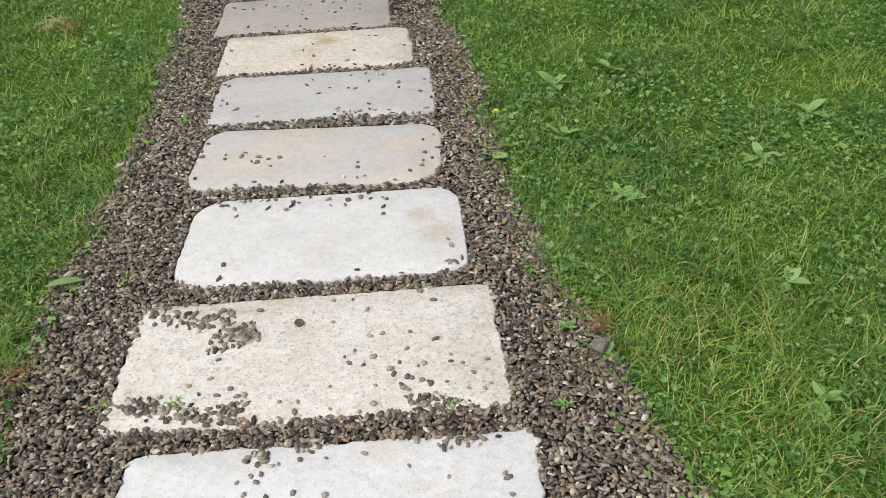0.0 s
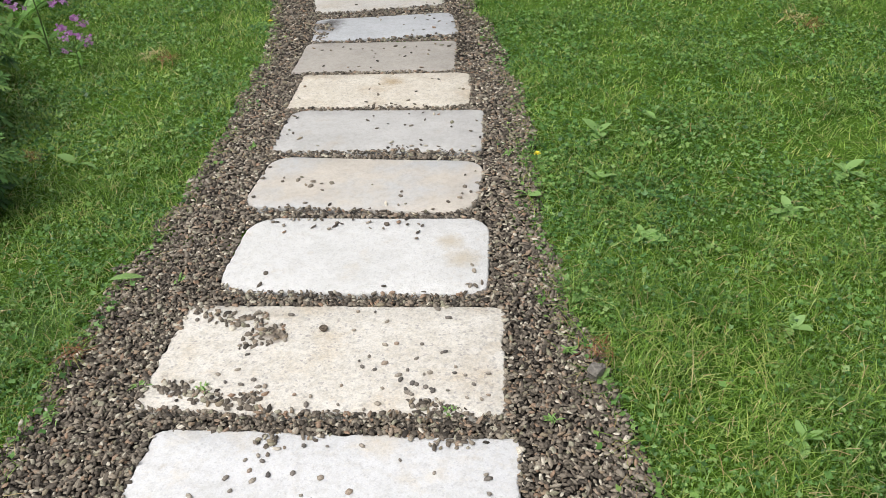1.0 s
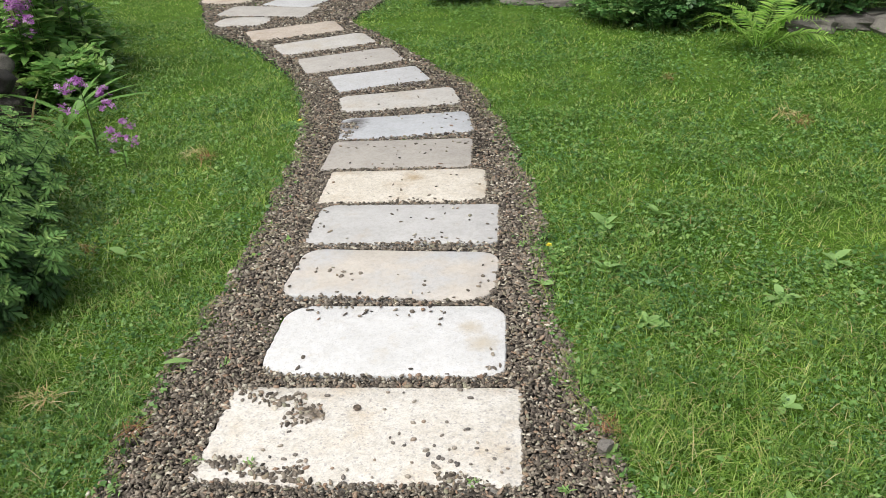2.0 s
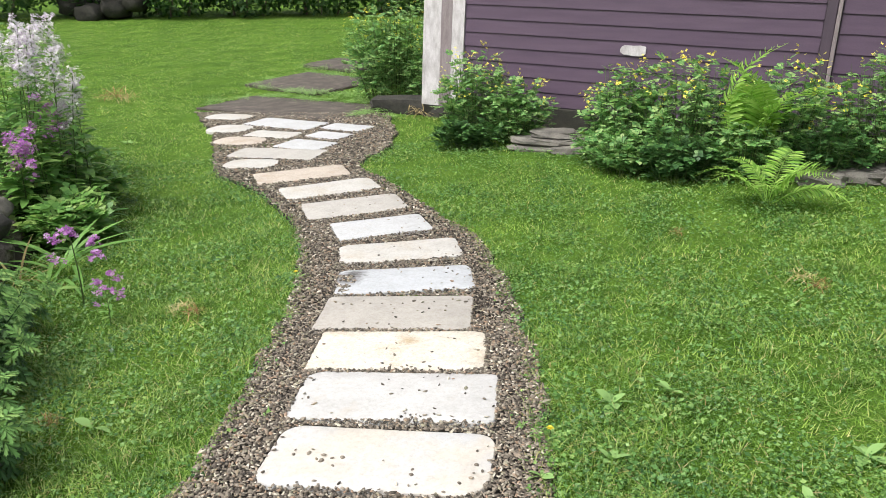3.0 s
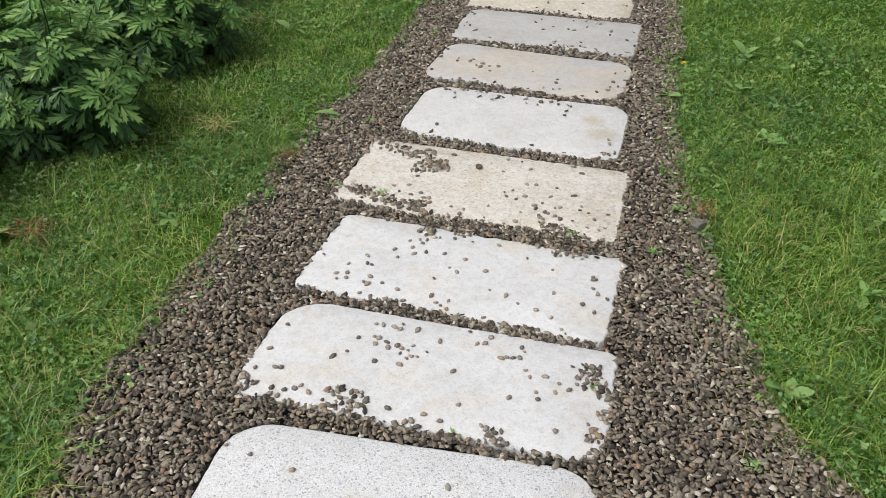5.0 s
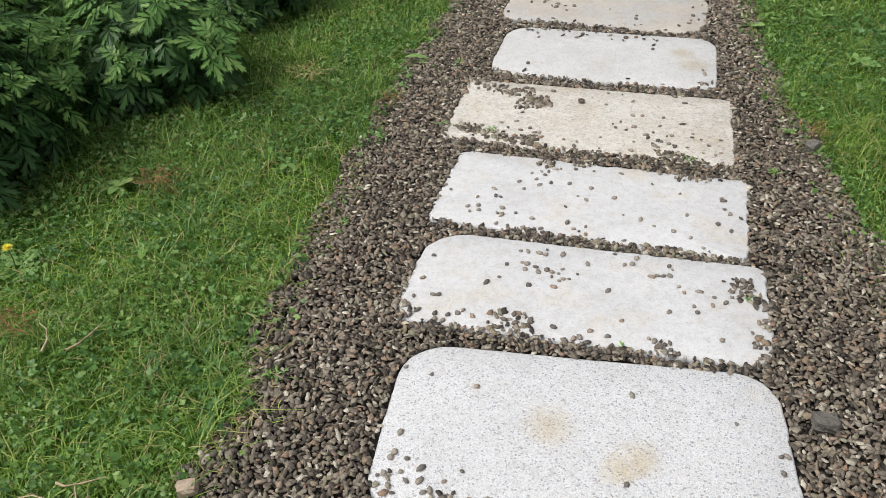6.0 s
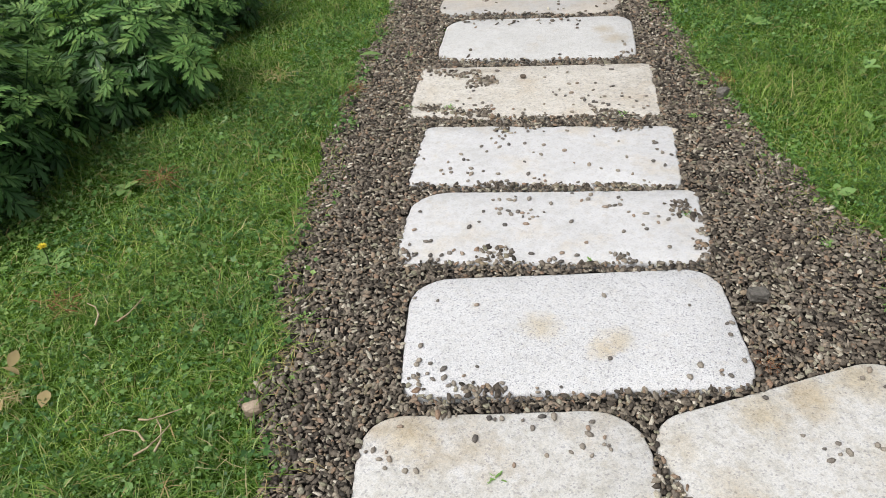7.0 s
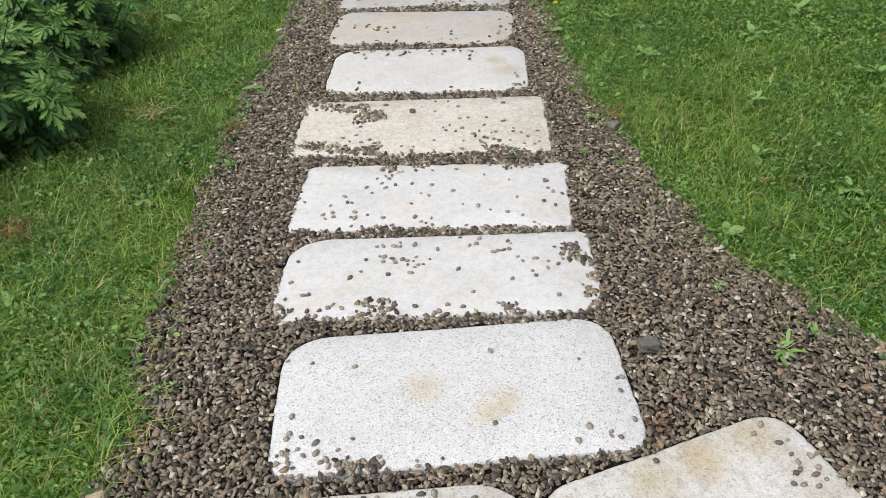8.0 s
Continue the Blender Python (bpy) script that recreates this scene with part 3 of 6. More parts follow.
tagged(new("gravel", tri_mesh("gravel", *gravel(-0.3, 1.0, 0.021, ((-0.006, 1.0, 0.0125),), "coarse", 240, 1.5), M_PEBBLE)),
       "grey-brown crushed gravel spreading beside the path", "gravel", kind="stuff")
tagged(new("gravel", tri_mesh("gravel", *gravel(-1.6, -0.3, 0.021, ((-0.006, 1.0, 0.0125),), "coarse", 250), M_PEBBLE)),
       "grey-brown crushed gravel at the path's near end", "gravel", kind="stuff")

# gravel spilt over the edges of the slabs, thick where it has been kicked up
SPILLS = [  # places of small drifts lying on the slabs, slab by slab
    [(-0.771, 2.043), (-0.731, 2.031), (-0.684, 2.01), (-0.64, 1.996), (-0.617, 2.017), (-0.586, 2.032), (-0.558, 1.985), (-0.532, 1.988), (-0.514, 1.963), (-0.539, 1.93), (-0.573, 1.913), (-0.565, 1.956), (-0.725, 1.694), (-0.702, 1.702), (-0.667, 1.683), (-0.64, 1.68), (-0.617, 1.692), (-0.584, 1.67), (-0.553, 1.676), (-0.524, 1.665), (-0.487, 1.658), (-0.452, 1.653), (-0.485, 1.697), (-0.037, 1.728), (-0.01, 1.736), (0.016, 1.725), (0.045, 1.717), (0.092, 1.695), (-0.016, 1.671), (0.022, 1.658), (0.059, 1.68), (-0.057, 1.662)],
    [(0.037, 1.61), (0.077, 1.621), (0.011, 1.63), (-0.393, 1.55), (-0.372, 1.531), (-0.279, 1.588)],
    [(0.025, 1.648), (0.071, 1.632), (0.106, 1.623)],
    [(-0.287, 0.818), (-0.263, 0.792), (-0.24, 0.803), (-0.297, 0.767), (-0.243, 0.763), (0.097, 0.831), (0.243, 1.128), (0.26, 1.093), (0.286, 1.084), (0.327, 0.999), (0.318, 0.919), (-0.538, 0.755), (-0.308, 0.744)],
    [(-0.229, 0.258), (-0.186, 0.265), (-0.367, 0.263)],
    [(-1.358, 4.999), (-1.309, 4.944), (-1.299, 5.001), (-1.313, 4.844), (-1.267, 4.824), (-1.254, 4.926), (-1.252, 4.752)],
]
_x, _y = scatter(-1.9, 0.9, 0.0, 5.4, 0.0128, 301)
_d, _w = slab_distance(_x, _y)
CLEAN = (2, 6, 7)
_drift = np.clip(waves(_x, _y, 2.6, 41) + 0.5 * waves(_x, _y, 7, 42) - 0.15, 0, 1)
_lip = np.where(np.isin(_w, CLEAN), -0.001 + 0.004 * _drift, 0.015 * _drift)
_near = np.full(len(_x), 9.0)
for _a, _b2 in itertools.chain(*SPILLS):
    _near = np.minimum(_near, np.hypot(_x - _a, (_y - _b2) * 1.3) / 0.036)
_keep = (_d < 0.004) & ((_d > -_lip) | (_near + 0.35 * rng.uniform(-1, 1, len(_x)) < 0.9)) & (rng.uniform(0, 1, len(_x)) < 0.85)
_x, _y = _x[_keep], _y[_keep]
tagged(new("gravel", tri_mesh("gravel", *pebble_heap(_x, _y, H(_x, _y) + 0.006, 0.0074 * np.clip(rng.lognormal(0, 0.22, len(_x)), 0.6, 1.4), "chip", 302, 0.5, 0.16), M_PEBBLE)),
       "small drifts of gravel kicked up onto the slabs' edges", "gravel", kind="stuff")

# single pebbles lying on the slabs
PEBBLES = []
for k in range(8):
    _r = np.random.default_rng(400 + k)
    _v, _t = pebble_unit("fine", 40 + k)
    PEBBLES.append(tri_mesh("pebble", _v * 0.0078 * np.array([_r.uniform(1.0, 1.4), _r.uniform(0.7, 0.95), _r.uniform(0.42, 0.6)]), _t, M_PEBBLE_ONE))
FAR_PEBBLES = []


def strew(slab, places):
    """Single pebbles lying on one slab."""
    for x, y in places:
        if slab_distance(np.array(x), np.array(y))[0] > 0.0:
            continue
        if slab > 5:
            FAR_PEBBLES.append((x, y))
            continue
        ob = new("pebble", PEBBLES[int(rng.integers(0, 8))])
        ob.matrix_world = on_land(x, y, 0.0058, rng.uniform(0, 360)) @ Matrix.Scale(rng.uniform(0.65, 1.3), 4)
        tagged(ob, "loose grey-brown pebble lying on a stepping slab", "pebble", "pebbles on the slabs")


strew(1, [(0.45, 0.35), (0.52, 0.25), (0.59, 0.24), (0.61, 0.22), (0.59, 0.21), (0.57, 0.19), (0.56, 0.22), (0.67, 0.25), (0.68, 0.24), (0.72, 0.43), (0.74, 0.4), (0.75, 0.38), (0.78, 0.4), (0.79, 0.37), (0.78, 0.35), (0.8, 0.34), (0.74, 0.35), (0.83, 0.35), (0.75, 0.32), (0.74, 0.44), (0.82, 0.39), (0.73, 0.32), (0.75, 0.36), (0.78, 0.32), (0.69, 0.48), (0.67, 0.45)])
strew(0, [(-0.366, 0.119), (-0.166, 0.18), (-0.152, 0.178), (-0.137, 0.184), (-0.089, 0.187), (-0.047, 0.206), (-0.02, 0.211), (-0.063, 0.168), (0.067, 0.21), (0.06, 0.19), (0.064, 0.173), (0.099, 0.17), (0.11, 0.148), (0.115, 0.138), (0.1, 0.15), (0.054, 0.136), (0.076, 0.113), (0.031, 0.115), (-0.021, 0.097), (-0.087, 0.058), (-0.186, 0.115), (-0.386, 0.02), (-0.376, 0.041), (-0.364, 0.024), (-0.423, 0.034), (-0.407, 0.042), (-0.366, -0.001), (-0.32, 0), (-0.296, 0.004)])
strew(2, [(-0.388, 0.569), (-0.277, 0.568), (-0.454, 0.57), (0.058, 0.66), (0.281, 0.653), (0.374, 0.595), (0.386, 0.6), (0.381, 0.554), (0.092, 0.421), (0.307, 0.434), (0.356, 0.423), (0.357, 0.41), (0.377, 0.409), (0.282, 0.389), (-0.228, 0.338), (-0.31, 0.317), (-0.346, 0.295), (-0.379, 0.337), (-0.389, 0.389), (-0.347, 0.33), (-0.381, 0.321), (-0.327, 0.278), (-0.301, 0.288), (-0.254, 0.303), (-0.284, 0.264), (-0.273, 0.273), (-0.241, 0.264), (-0.229, 0.261), (-0.157, 0.294), (-0.146, 0.277), (-0.071, 0.292), (-0.067, 0.279), (-0.015, 0.305), (-0.183, 0.273), (-0.167, 0.28), (-0.212, 0.262), (-0.377, 0.279), (0.41, 0.466)])
strew(3, [(-0.551, 0.988), (-0.543, 0.889), (-0.376, 0.926), (-0.351, 0.957), (-0.268, 0.951), (-0.204, 0.965), (-0.349, 1.016), (-0.33, 1.084), (-0.311, 1.089), (-0.278, 1.092), (-0.26, 1.09), (-0.262, 1.112), (-0.216, 1.106), (-0.143, 1.087), (-0.158, 1.035), (-0.311, 1.036), (-0.297, 1.036), (-0.296, 1.011), (-0.271, 1.029), (-0.259, 1.012), (-0.24, 1.028), (-0.225, 1.022), (-0.22, 1.003), (-0.206, 1.022), (-0.201, 1.043), (-0.189, 1.004), (-0.174, 1.009), (-0.197, 0.992), (-0.068, 0.995), (-0.049, 1.116), (-0.03, 1.127), (-0.024, 1.155), (-0.084, 1.154), (0.064, 1.148), (0.075, 1.136), (0.056, 1.101), (0.072, 1.109), (0.027, 1.089), (0.04, 1.098), (0.1, 1.07), (0.116, 1.052), (0.152, 1.068), (0.191, 1.058), (0.191, 1.025), (0.147, 1.007)])
strew(3, [(0.158, 0.986), (0.092, 0.965), (-0.013, 0.894), (0.226, 0.905), (0.23, 0.837), (0.22, 1.046), (0.253, 1.15), (0.265, 1.113), (0.275, 1.097), (0.232, 1.072), (0.296, 1.092), (0.315, 1.053), (0.291, 0.955), (0.305, 0.919), (0.322, 0.989), (-0.537, 0.812), (-0.544, 0.77), (-0.507, 0.763), (-0.477, 0.839), (-0.49, 0.834), (-0.46, 0.767), (-0.427, 0.773), (-0.406, 0.787), (-0.396, 0.802), (-0.367, 0.789), (-0.453, 0.747), (-0.432, 0.749), (-0.165, 0.817), (-0.246, 0.84), (-0.226, 0.822), (-0.077, 0.833), (-0.033, 0.828), (-0.109, 0.793), (-0.096, 0.803), (-0.076, 0.791), (0.061, 0.853), (0.091, 0.839), (0.075, 0.849), (0.116, 0.832), (-0.194, 0.768), (0.127, 0.823), (0.327, 1.043)])
strew(4, [(-0.289, 1.548), (-0.232, 1.554), (-0.149, 1.568), (-0.047, 1.536), (0.04, 1.509), (-0.218, 1.456), (-0.287, 1.46), (-0.342, 1.446), (-0.391, 1.452), (-0.372, 1.424), (-0.438, 1.423), (-0.414, 1.482), (-0.412, 1.387), (-0.499, 1.359), (-0.533, 1.301), (-0.625, 1.314), (-0.466, 1.323), (-0.481, 1.324), (-0.267, 1.333), (-0.246, 1.399), (-0.217, 1.388), (-0.141, 1.426), (0.075, 1.403), (0.159, 1.521), (0.174, 1.467), (0.164, 1.386), (0.223, 1.435), (0.203, 1.363), (-0.098, 1.345), (-0.047, 1.339), (-0.005, 1.318), (0.051, 1.311), (0.1, 1.295), (-0.072, 1.224), (-0.242, 1.257), (-0.188, 1.253), (-0.18, 1.218), (-0.218, 1.232), (-0.201, 1.225), (-0.307, 1.204), (-0.324, 1.196), (-0.344, 1.244), (-0.398, 1.254), (-0.443, 1.268), (-0.449, 1.238)])
strew(4, [(-0.435, 1.234), (-0.515, 1.258), (-0.506, 1.236), (-0.531, 1.221), (-0.544, 1.244), (-0.437, 1.187), (-0.402, 1.188), (-0.469, 1.155), (-0.649, 1.335), (-0.645, 1.27), (-0.388, 1.501), (-0.372, 1.485), (0.192, 1.447), (0.139, 1.259), (0.166, 1.51)])
strew(5, [(-0.569, 2.102), (-0.584, 2.056), (-0.602, 2.059), (-0.5, 2.057), (-0.774, 1.996), (-0.304, 2.1), (-0.252, 2.105), (-0.206, 2.063), (-0.069, 2.145), (-0.028, 2.106), (-0.292, 2.009), (-0.186, 1.956), (-0.154, 1.966), (-0.082, 1.973), (-0.011, 1.948), (-0.02, 1.944), (-0.085, 1.908), (-0.217, 1.899), (-0.24, 1.876), (-0.225, 1.853), (-0.188, 1.847), (-0.167, 1.877), (0.028, 1.889), (0.029, 1.864), (0.059, 1.859), (0.121, 1.873), (0.087, 1.826), (0.167, 1.846), (-0.099, 1.858), (-0.051, 1.846), (-0.037, 1.856), (-0.119, 1.834), (-0.109, 1.817), (-0.075, 1.808), (-0.063, 1.804), (-0.037, 1.798), (-0.022, 1.792), (-0.015, 1.785), (-0.087, 1.78), (-0.081, 1.77), (-0.07, 1.765), (0.023, 1.792), (0.077, 1.772), (0.115, 1.772), (0.13, 1.79)])
strew(5, [(-0.149, 1.776), (-0.476, 1.937), (-0.56, 1.861), (-0.562, 1.794), (-0.608, 1.769), (-0.502, 1.761), (-0.529, 1.738), (-0.373, 1.72), (-0.329, 1.72), (-0.26, 1.771), (-0.248, 1.699), (-0.33, 1.688), (-0.32, 1.663), (-0.269, 1.671), (-0.147, 1.717), (-0.177, 1.691), (-0.462, 1.74), (-0.48, 1.735), (-0.667, 1.729), (-0.575, 1.74)])
strew(6, [(-0.755, 2.59), (-0.739, 2.592), (-0.771, 2.611), (-0.724, 2.628), (-0.702, 2.621), (-0.686, 2.615), (-0.669, 2.619), (-0.669, 2.641), (-0.631, 2.623), (-0.61, 2.625), (-0.584, 2.627), (-0.598, 2.574), (-0.709, 2.572), (-0.691, 2.527), (-0.537, 2.567), (-0.522, 2.59), (-0.522, 2.613), (-0.502, 2.607), (-0.472, 2.645), (-0.43, 2.674), (-0.41, 2.63), (-0.393, 2.589), (-0.377, 2.673), (-0.347, 2.595), (-0.341, 2.623), (-0.303, 2.644), (-0.278, 2.672), (-0.268, 2.633), (-0.228, 2.639), (-0.22, 2.582), (-0.216, 2.542), (-0.213, 2.63), (-0.66, 2.265), (-0.655, 2.196), (-0.259, 2.242), (-0.002, 2.398), (0.01, 2.365), (-0, 2.288), (0.01, 2.279), (0.027, 2.283), (0.045, 2.3)])
strew(7, [(-0.936, 2.967), (-0.923, 2.924), (-0.93, 3.026), (-0.901, 2.768), (-0.748, 2.724), (-0.664, 2.726), (-0.686, 2.745), (-0.589, 2.743), (-0.839, 2.939), (-0.832, 2.905), (-0.776, 2.925), (-0.77, 2.953), (-0.73, 2.886), (-0.713, 2.919), (-0.708, 2.878), (-0.672, 2.905), (-0.632, 2.912), (-0.653, 2.852), (-0.471, 2.92), (-0.343, 2.875), (-0.339, 2.84), (-0.379, 2.771), (-0.332, 2.771), (-0.307, 2.782), (-0.199, 2.753), (-0.151, 2.816), (-0.111, 2.889), (-0.115, 2.854), (-0.109, 2.945), (-0.124, 3.044), (-0.088, 3.084), (-0.067, 2.984), (-0.081, 2.906)])
strew(8, [(-0.653, 3.546), (-0.639, 3.6), (-0.55, 3.515), (-0.588, 3.461), (-0.471, 3.513), (-0.441, 3.508), (-0.392, 3.577), (-0.48, 3.642), (-0.417, 3.663), (-0.363, 3.649), (-0.264, 3.566), (-0.258, 3.513), (-0.34, 3.649), (-0.165, 3.475), (-0.156, 3.595), (-0.115, 3.413), (-0.13, 3.317), (-0.181, 3.271), (-0.216, 3.272), (-0.278, 3.299), (-0.333, 3.3), (-0.355, 3.307), (-0.366, 3.261), (-0.393, 3.292), (-0.388, 3.252), (-0.409, 3.277), (-0.424, 3.256), (-0.442, 3.262), (-0.456, 3.285), (-0.481, 3.295), (-0.488, 3.32), (-0.49, 3.264), (-0.46, 3.248), (-0.432, 3.293), (-0.798, 3.25), (-0.952, 3.371), (-0.974, 3.355), (-0.983, 3.405), (-1.028, 3.484), (-0.902, 3.318), (-1.037, 3.544), (-1.012, 3.561), (-0.991, 3.543), (-0.154, 3.271), (-0.364, 3.355)])
strew(9, [(-0.714, 4.014), (-0.683, 3.865), (-0.747, 3.938), (-0.674, 3.756), (-0.672, 3.729), (-0.719, 3.769), (-0.592, 3.761), (-0.568, 3.748), (-0.52, 3.81), (-0.479, 3.764), (-0.434, 3.755), (-0.412, 3.742), (-0.297, 3.996), (-0.277, 3.987), (-0.506, 3.932), (-0.459, 4.115), (-0.425, 4.113), (-0.614, 3.742), (-0.756, 3.705), (-1.091, 3.952), (-0.221, 3.858), (-0.223, 3.79), (-0.542, 3.732), (-1.153, 3.925), (-1.067, 3.79)])
strew(10, [(-1.238, 4.554), (-1.178, 4.524), (-1.127, 4.527), (-1.072, 4.589), (-1.02, 4.557), (-0.95, 4.565), (-0.891, 4.547), (-0.857, 4.489), (-0.847, 4.426), (-0.813, 4.366), (-0.83, 4.581), (-0.772, 4.626), (-0.715, 4.613), (-0.65, 4.631), (-0.566, 4.571), (-0.555, 4.502), (-0.714, 4.474), (-0.679, 4.457), (-1.089, 4.262), (-1.045, 4.171), (-0.948, 4.25), (-0.893, 4.265), (-0.824, 4.259), (-0.795, 4.217), (-0.766, 4.175), (-0.834, 4.181), (-0.684, 4.174), (-0.55, 4.286), (-0.51, 4.67), (-0.464, 4.655), (-0.405, 4.534), (-0.37, 4.438), (-0.453, 4.686), (-0.549, 4.688), (-0.656, 4.518)])
strew(11, [(-1.114, 5.169), (-1.078, 5.214), (-1.022, 5.194), (-0.985, 5.135), (-0.817, 5.046), (-0.776, 5.191), (-0.692, 5.248), (-0.651, 5.191), (-0.685, 5.155), (-0.727, 5.273), (-0.61, 5.135), (-0.558, 5.25), (-0.523, 5.125), (-0.618, 5.002), (-0.673, 4.956), (-0.734, 4.939), (-0.584, 4.887), (-0.552, 4.865), (-0.552, 5.085), (-0.62, 4.846), (-0.482, 5.008), (-0.721, 4.849)])
strew(12, [(-1.235, 5.466), (-1.18, 5.675), (-0.936, 5.433), (-0.981, 5.648), (-0.835, 5.608), (-0.766, 5.441), (-0.77, 5.55), (-0.715, 5.527), (-0.734, 5.711), (-0.722, 5.752), (-0.665, 5.577), (-0.728, 5.451), (-0.777, 5.402)])
strew(13, [(-1.6, 5.812), (-1.426, 5.881), (-1.408, 6.341), (-1.243, 6.132), (-1.24, 6.246), (-1.252, 6.424), (-1.174, 6.397), (-1.109, 6.147), (-1.108, 6.322), (-1.131, 5.889), (-1.517, 5.833)])
strew(14, [(-1.927, 6.752), (-1.784, 6.634), (-1.662, 6.813), (-1.797, 6.992), (-1.484, 6.905), (-1.409, 6.82), (-1.614, 7.087), (-1.695, 6.755), (-1.94, 6.499), (-1.36, 6.732)])


_x, _y = np.array(FAR_PEBBLES).T
tagged(new("gravel", tri_mesh("gravel", *pebble_heap(_x, _y, H(_x, _y) + 0.0062, 0.0092 * rng.uniform(0.7, 1.3, len(_x)), "fine", 303), M_PEBBLE)), "loose grey-brown pebbles strewn over the farther slabs", "gravel", kind="stuff")


# ---- lawn ----
BED_EDGE = [(-2, -1.75), (0.6, -1.87), (1.3, -1.85), (2.2, -1.78), (2.6, -1.95), (3.2, -2.55), (4.3, -3.35), (5.8, -3.98), (7.5, -4.9), (9.6, -6.2), (10.5, -8.0)]


def lawn_points(n0, d0, power, reach, seed, wide=0.16):
    """Places on the lawn, thinning with the distance from the path's near end."""
    r = np.random.default_rng(seed)
    d = np.linspace(0.35, reach, 400)
    dens = n0 * np.minimum(1, (d0 / d) ** power)
    n = int((dens * d * 2 * math.pi).sum() * (d[1] - d[0]))
    cum = np.cumsum(dens * d)
    rad = np.interp(r.uniform(0, 1, n), cum / cum[-1], d)
    a = r.uniform(-math.pi, math.pi, n)
    x, y = 0.05 + rad * np.sin(a), -1.0 + rad * np.cos(a)
    ahead = (a > -1.12) & (a < 0.66) & ((rad > 1.15) | (x < 0))
    ok = (ahead | (r.uniform(0, 1, n) < wide)) & ~in_path(x, y, -0.01) & ~((x < np.interp(y, *np.array(BED_EDGE).T) - 0.3) & (y < 10.5))
    ok &= ~((x > -5.8) & (x < -2.6) & (y > 10.6) & (y < 12.3)) & ~((np.abs(x + 5.0) < 0.9) & (np.abs(y - 14.0) < 0.8))
    return x[ok], y[ok], rad[ok]


def blades(x, y, tall, wide, seed, lean=0.95, segments=2):
    r = np.random.default_rng(seed)
    n = len(x)
    a = r.uniform(0, 6.283, n)
    bend = tall * r.uniform(0.1, 1.5, n) * lean * 1.6
    up = np.stack([np.cos(a), np.sin(a), 0 * a], -1)
    side = np.stack([-np.sin(a), np.cos(a), 0 * a], -1) * (wide / 2)[:, None]
    p0 = np.stack([x, y, H(x, y) - 0.034], -1)
    p2 = p0 + up * bend[:, None] + [0, 0, 1] * (tall * r.uniform(0.6, 1.0, n))[:, None]
    if segments == 1:
        v, t = np.stack([p0 - side, p0 + side, p2], 1), np.array([[0, 1, 2]])
    else:
        p1 = p0 + up * (bend * 0.35)[:, None] + [0, 0, 1] * (tall * 0.62)[:, None]
        v, t = np.stack([p0 - side, p0 + side, p1 - side * 0.85, p1 + side * 0.85, p2], 1), np.array([[0, 1, 3], [0, 3, 2], [2, 3, 4]])
    t = t[None] + (np.arange(n) * v.shape[1])[:, None, None]
    return v.reshape(-1, 3), t.reshape(-1, 3)


_x, _y, _r = lawn_points(15500, 3.0, 1.55, 30, 500, 0.07)
_patch = waves(_x, _y, 0.9, 61)
_tuft = waves(_x, _y, 7.0, 64) + 0.7 * waves(_x, _y, 16.0, 65)
_keep = rng.uniform(0, 1, len(_x)) < np.clip(0.72 + 0.25 * _patch + 0.3 * _tuft * np.clip(1.4 - _r / 7, 0.2, 1) - 0.2 * ((_x > 0.2) & (_y > 2.4)), 0.3, 1)
_x, _y, _r, _patch, _tuft = _x[_keep], _y[_keep], _r[_keep], _patch[_keep], _tuft[_keep]
_far = np.maximum(1, _r / 3.4)
_tall = (0.033 + 0.007 * _patch + 0.011 * _tuft) * rng.lognormal(0, 0.3, len(_x)) * np.clip(1.2 - 0.06 * _r, 0.6, 1)
_near = _r < 4.3
for _who, _seg in ((_near, 2), (~_near, 1)):
    _v, _t = blades(_x[_who], _y[_who], _tall[_who], ((0.0032 if _seg == 2 else 0.0042) * _far ** 0.8)[_who], 501 + _seg, 0.95, _seg)
    tagged(new("grass", tri_mesh("grass", _v, _t, M_GRASS)), "mown green lawn grass with a few dry blades", "grass", kind="stuff")

# longer fine tussocks here and there
_tx, _ty, _ = lawn_points(5, 3.2, 1.6, 9, 506, 0.05)
_who = np.repeat(np.arange(len(_tx)), 70)
_x, _y = _tx[_who] + rng.normal(0, 0.035, len(_who)), _ty[_who] + rng.normal(0, 0.035, len(_who))
tagged(new("grass", tri_mesh("grass", *blades(_x, _y, rng.uniform(0.05, 0.095, len(_x)), np.full(len(_x), 0.0026), 507), M_GRASS)), "taller fine tussocks of grass in the lawn", "grass", kind="stuff")

# sparse blades straying out over the gravel
_y = rng.uniform(-0.2, 6.5, 2600)
_lx, _rx = edges(_y)
_loose = np.abs(rng.normal(0, 1, 2600)) * np.where(_y < 1.4, 0.09, 0.035)
_x = np.where(rng.uniform(0, 1, 2600) < 0.35, _lx + _loose * 0.5, _rx - _loose)
tagged(new("grass", tri_mesh("grass", *blades(_x, _y, rng.uniform(0.03, 0.06, 2600), np.full(2600, 0.0028), 505), M_GRASS)), "sparse grass straying over the gravel's edge", "grass", kind="stuff")

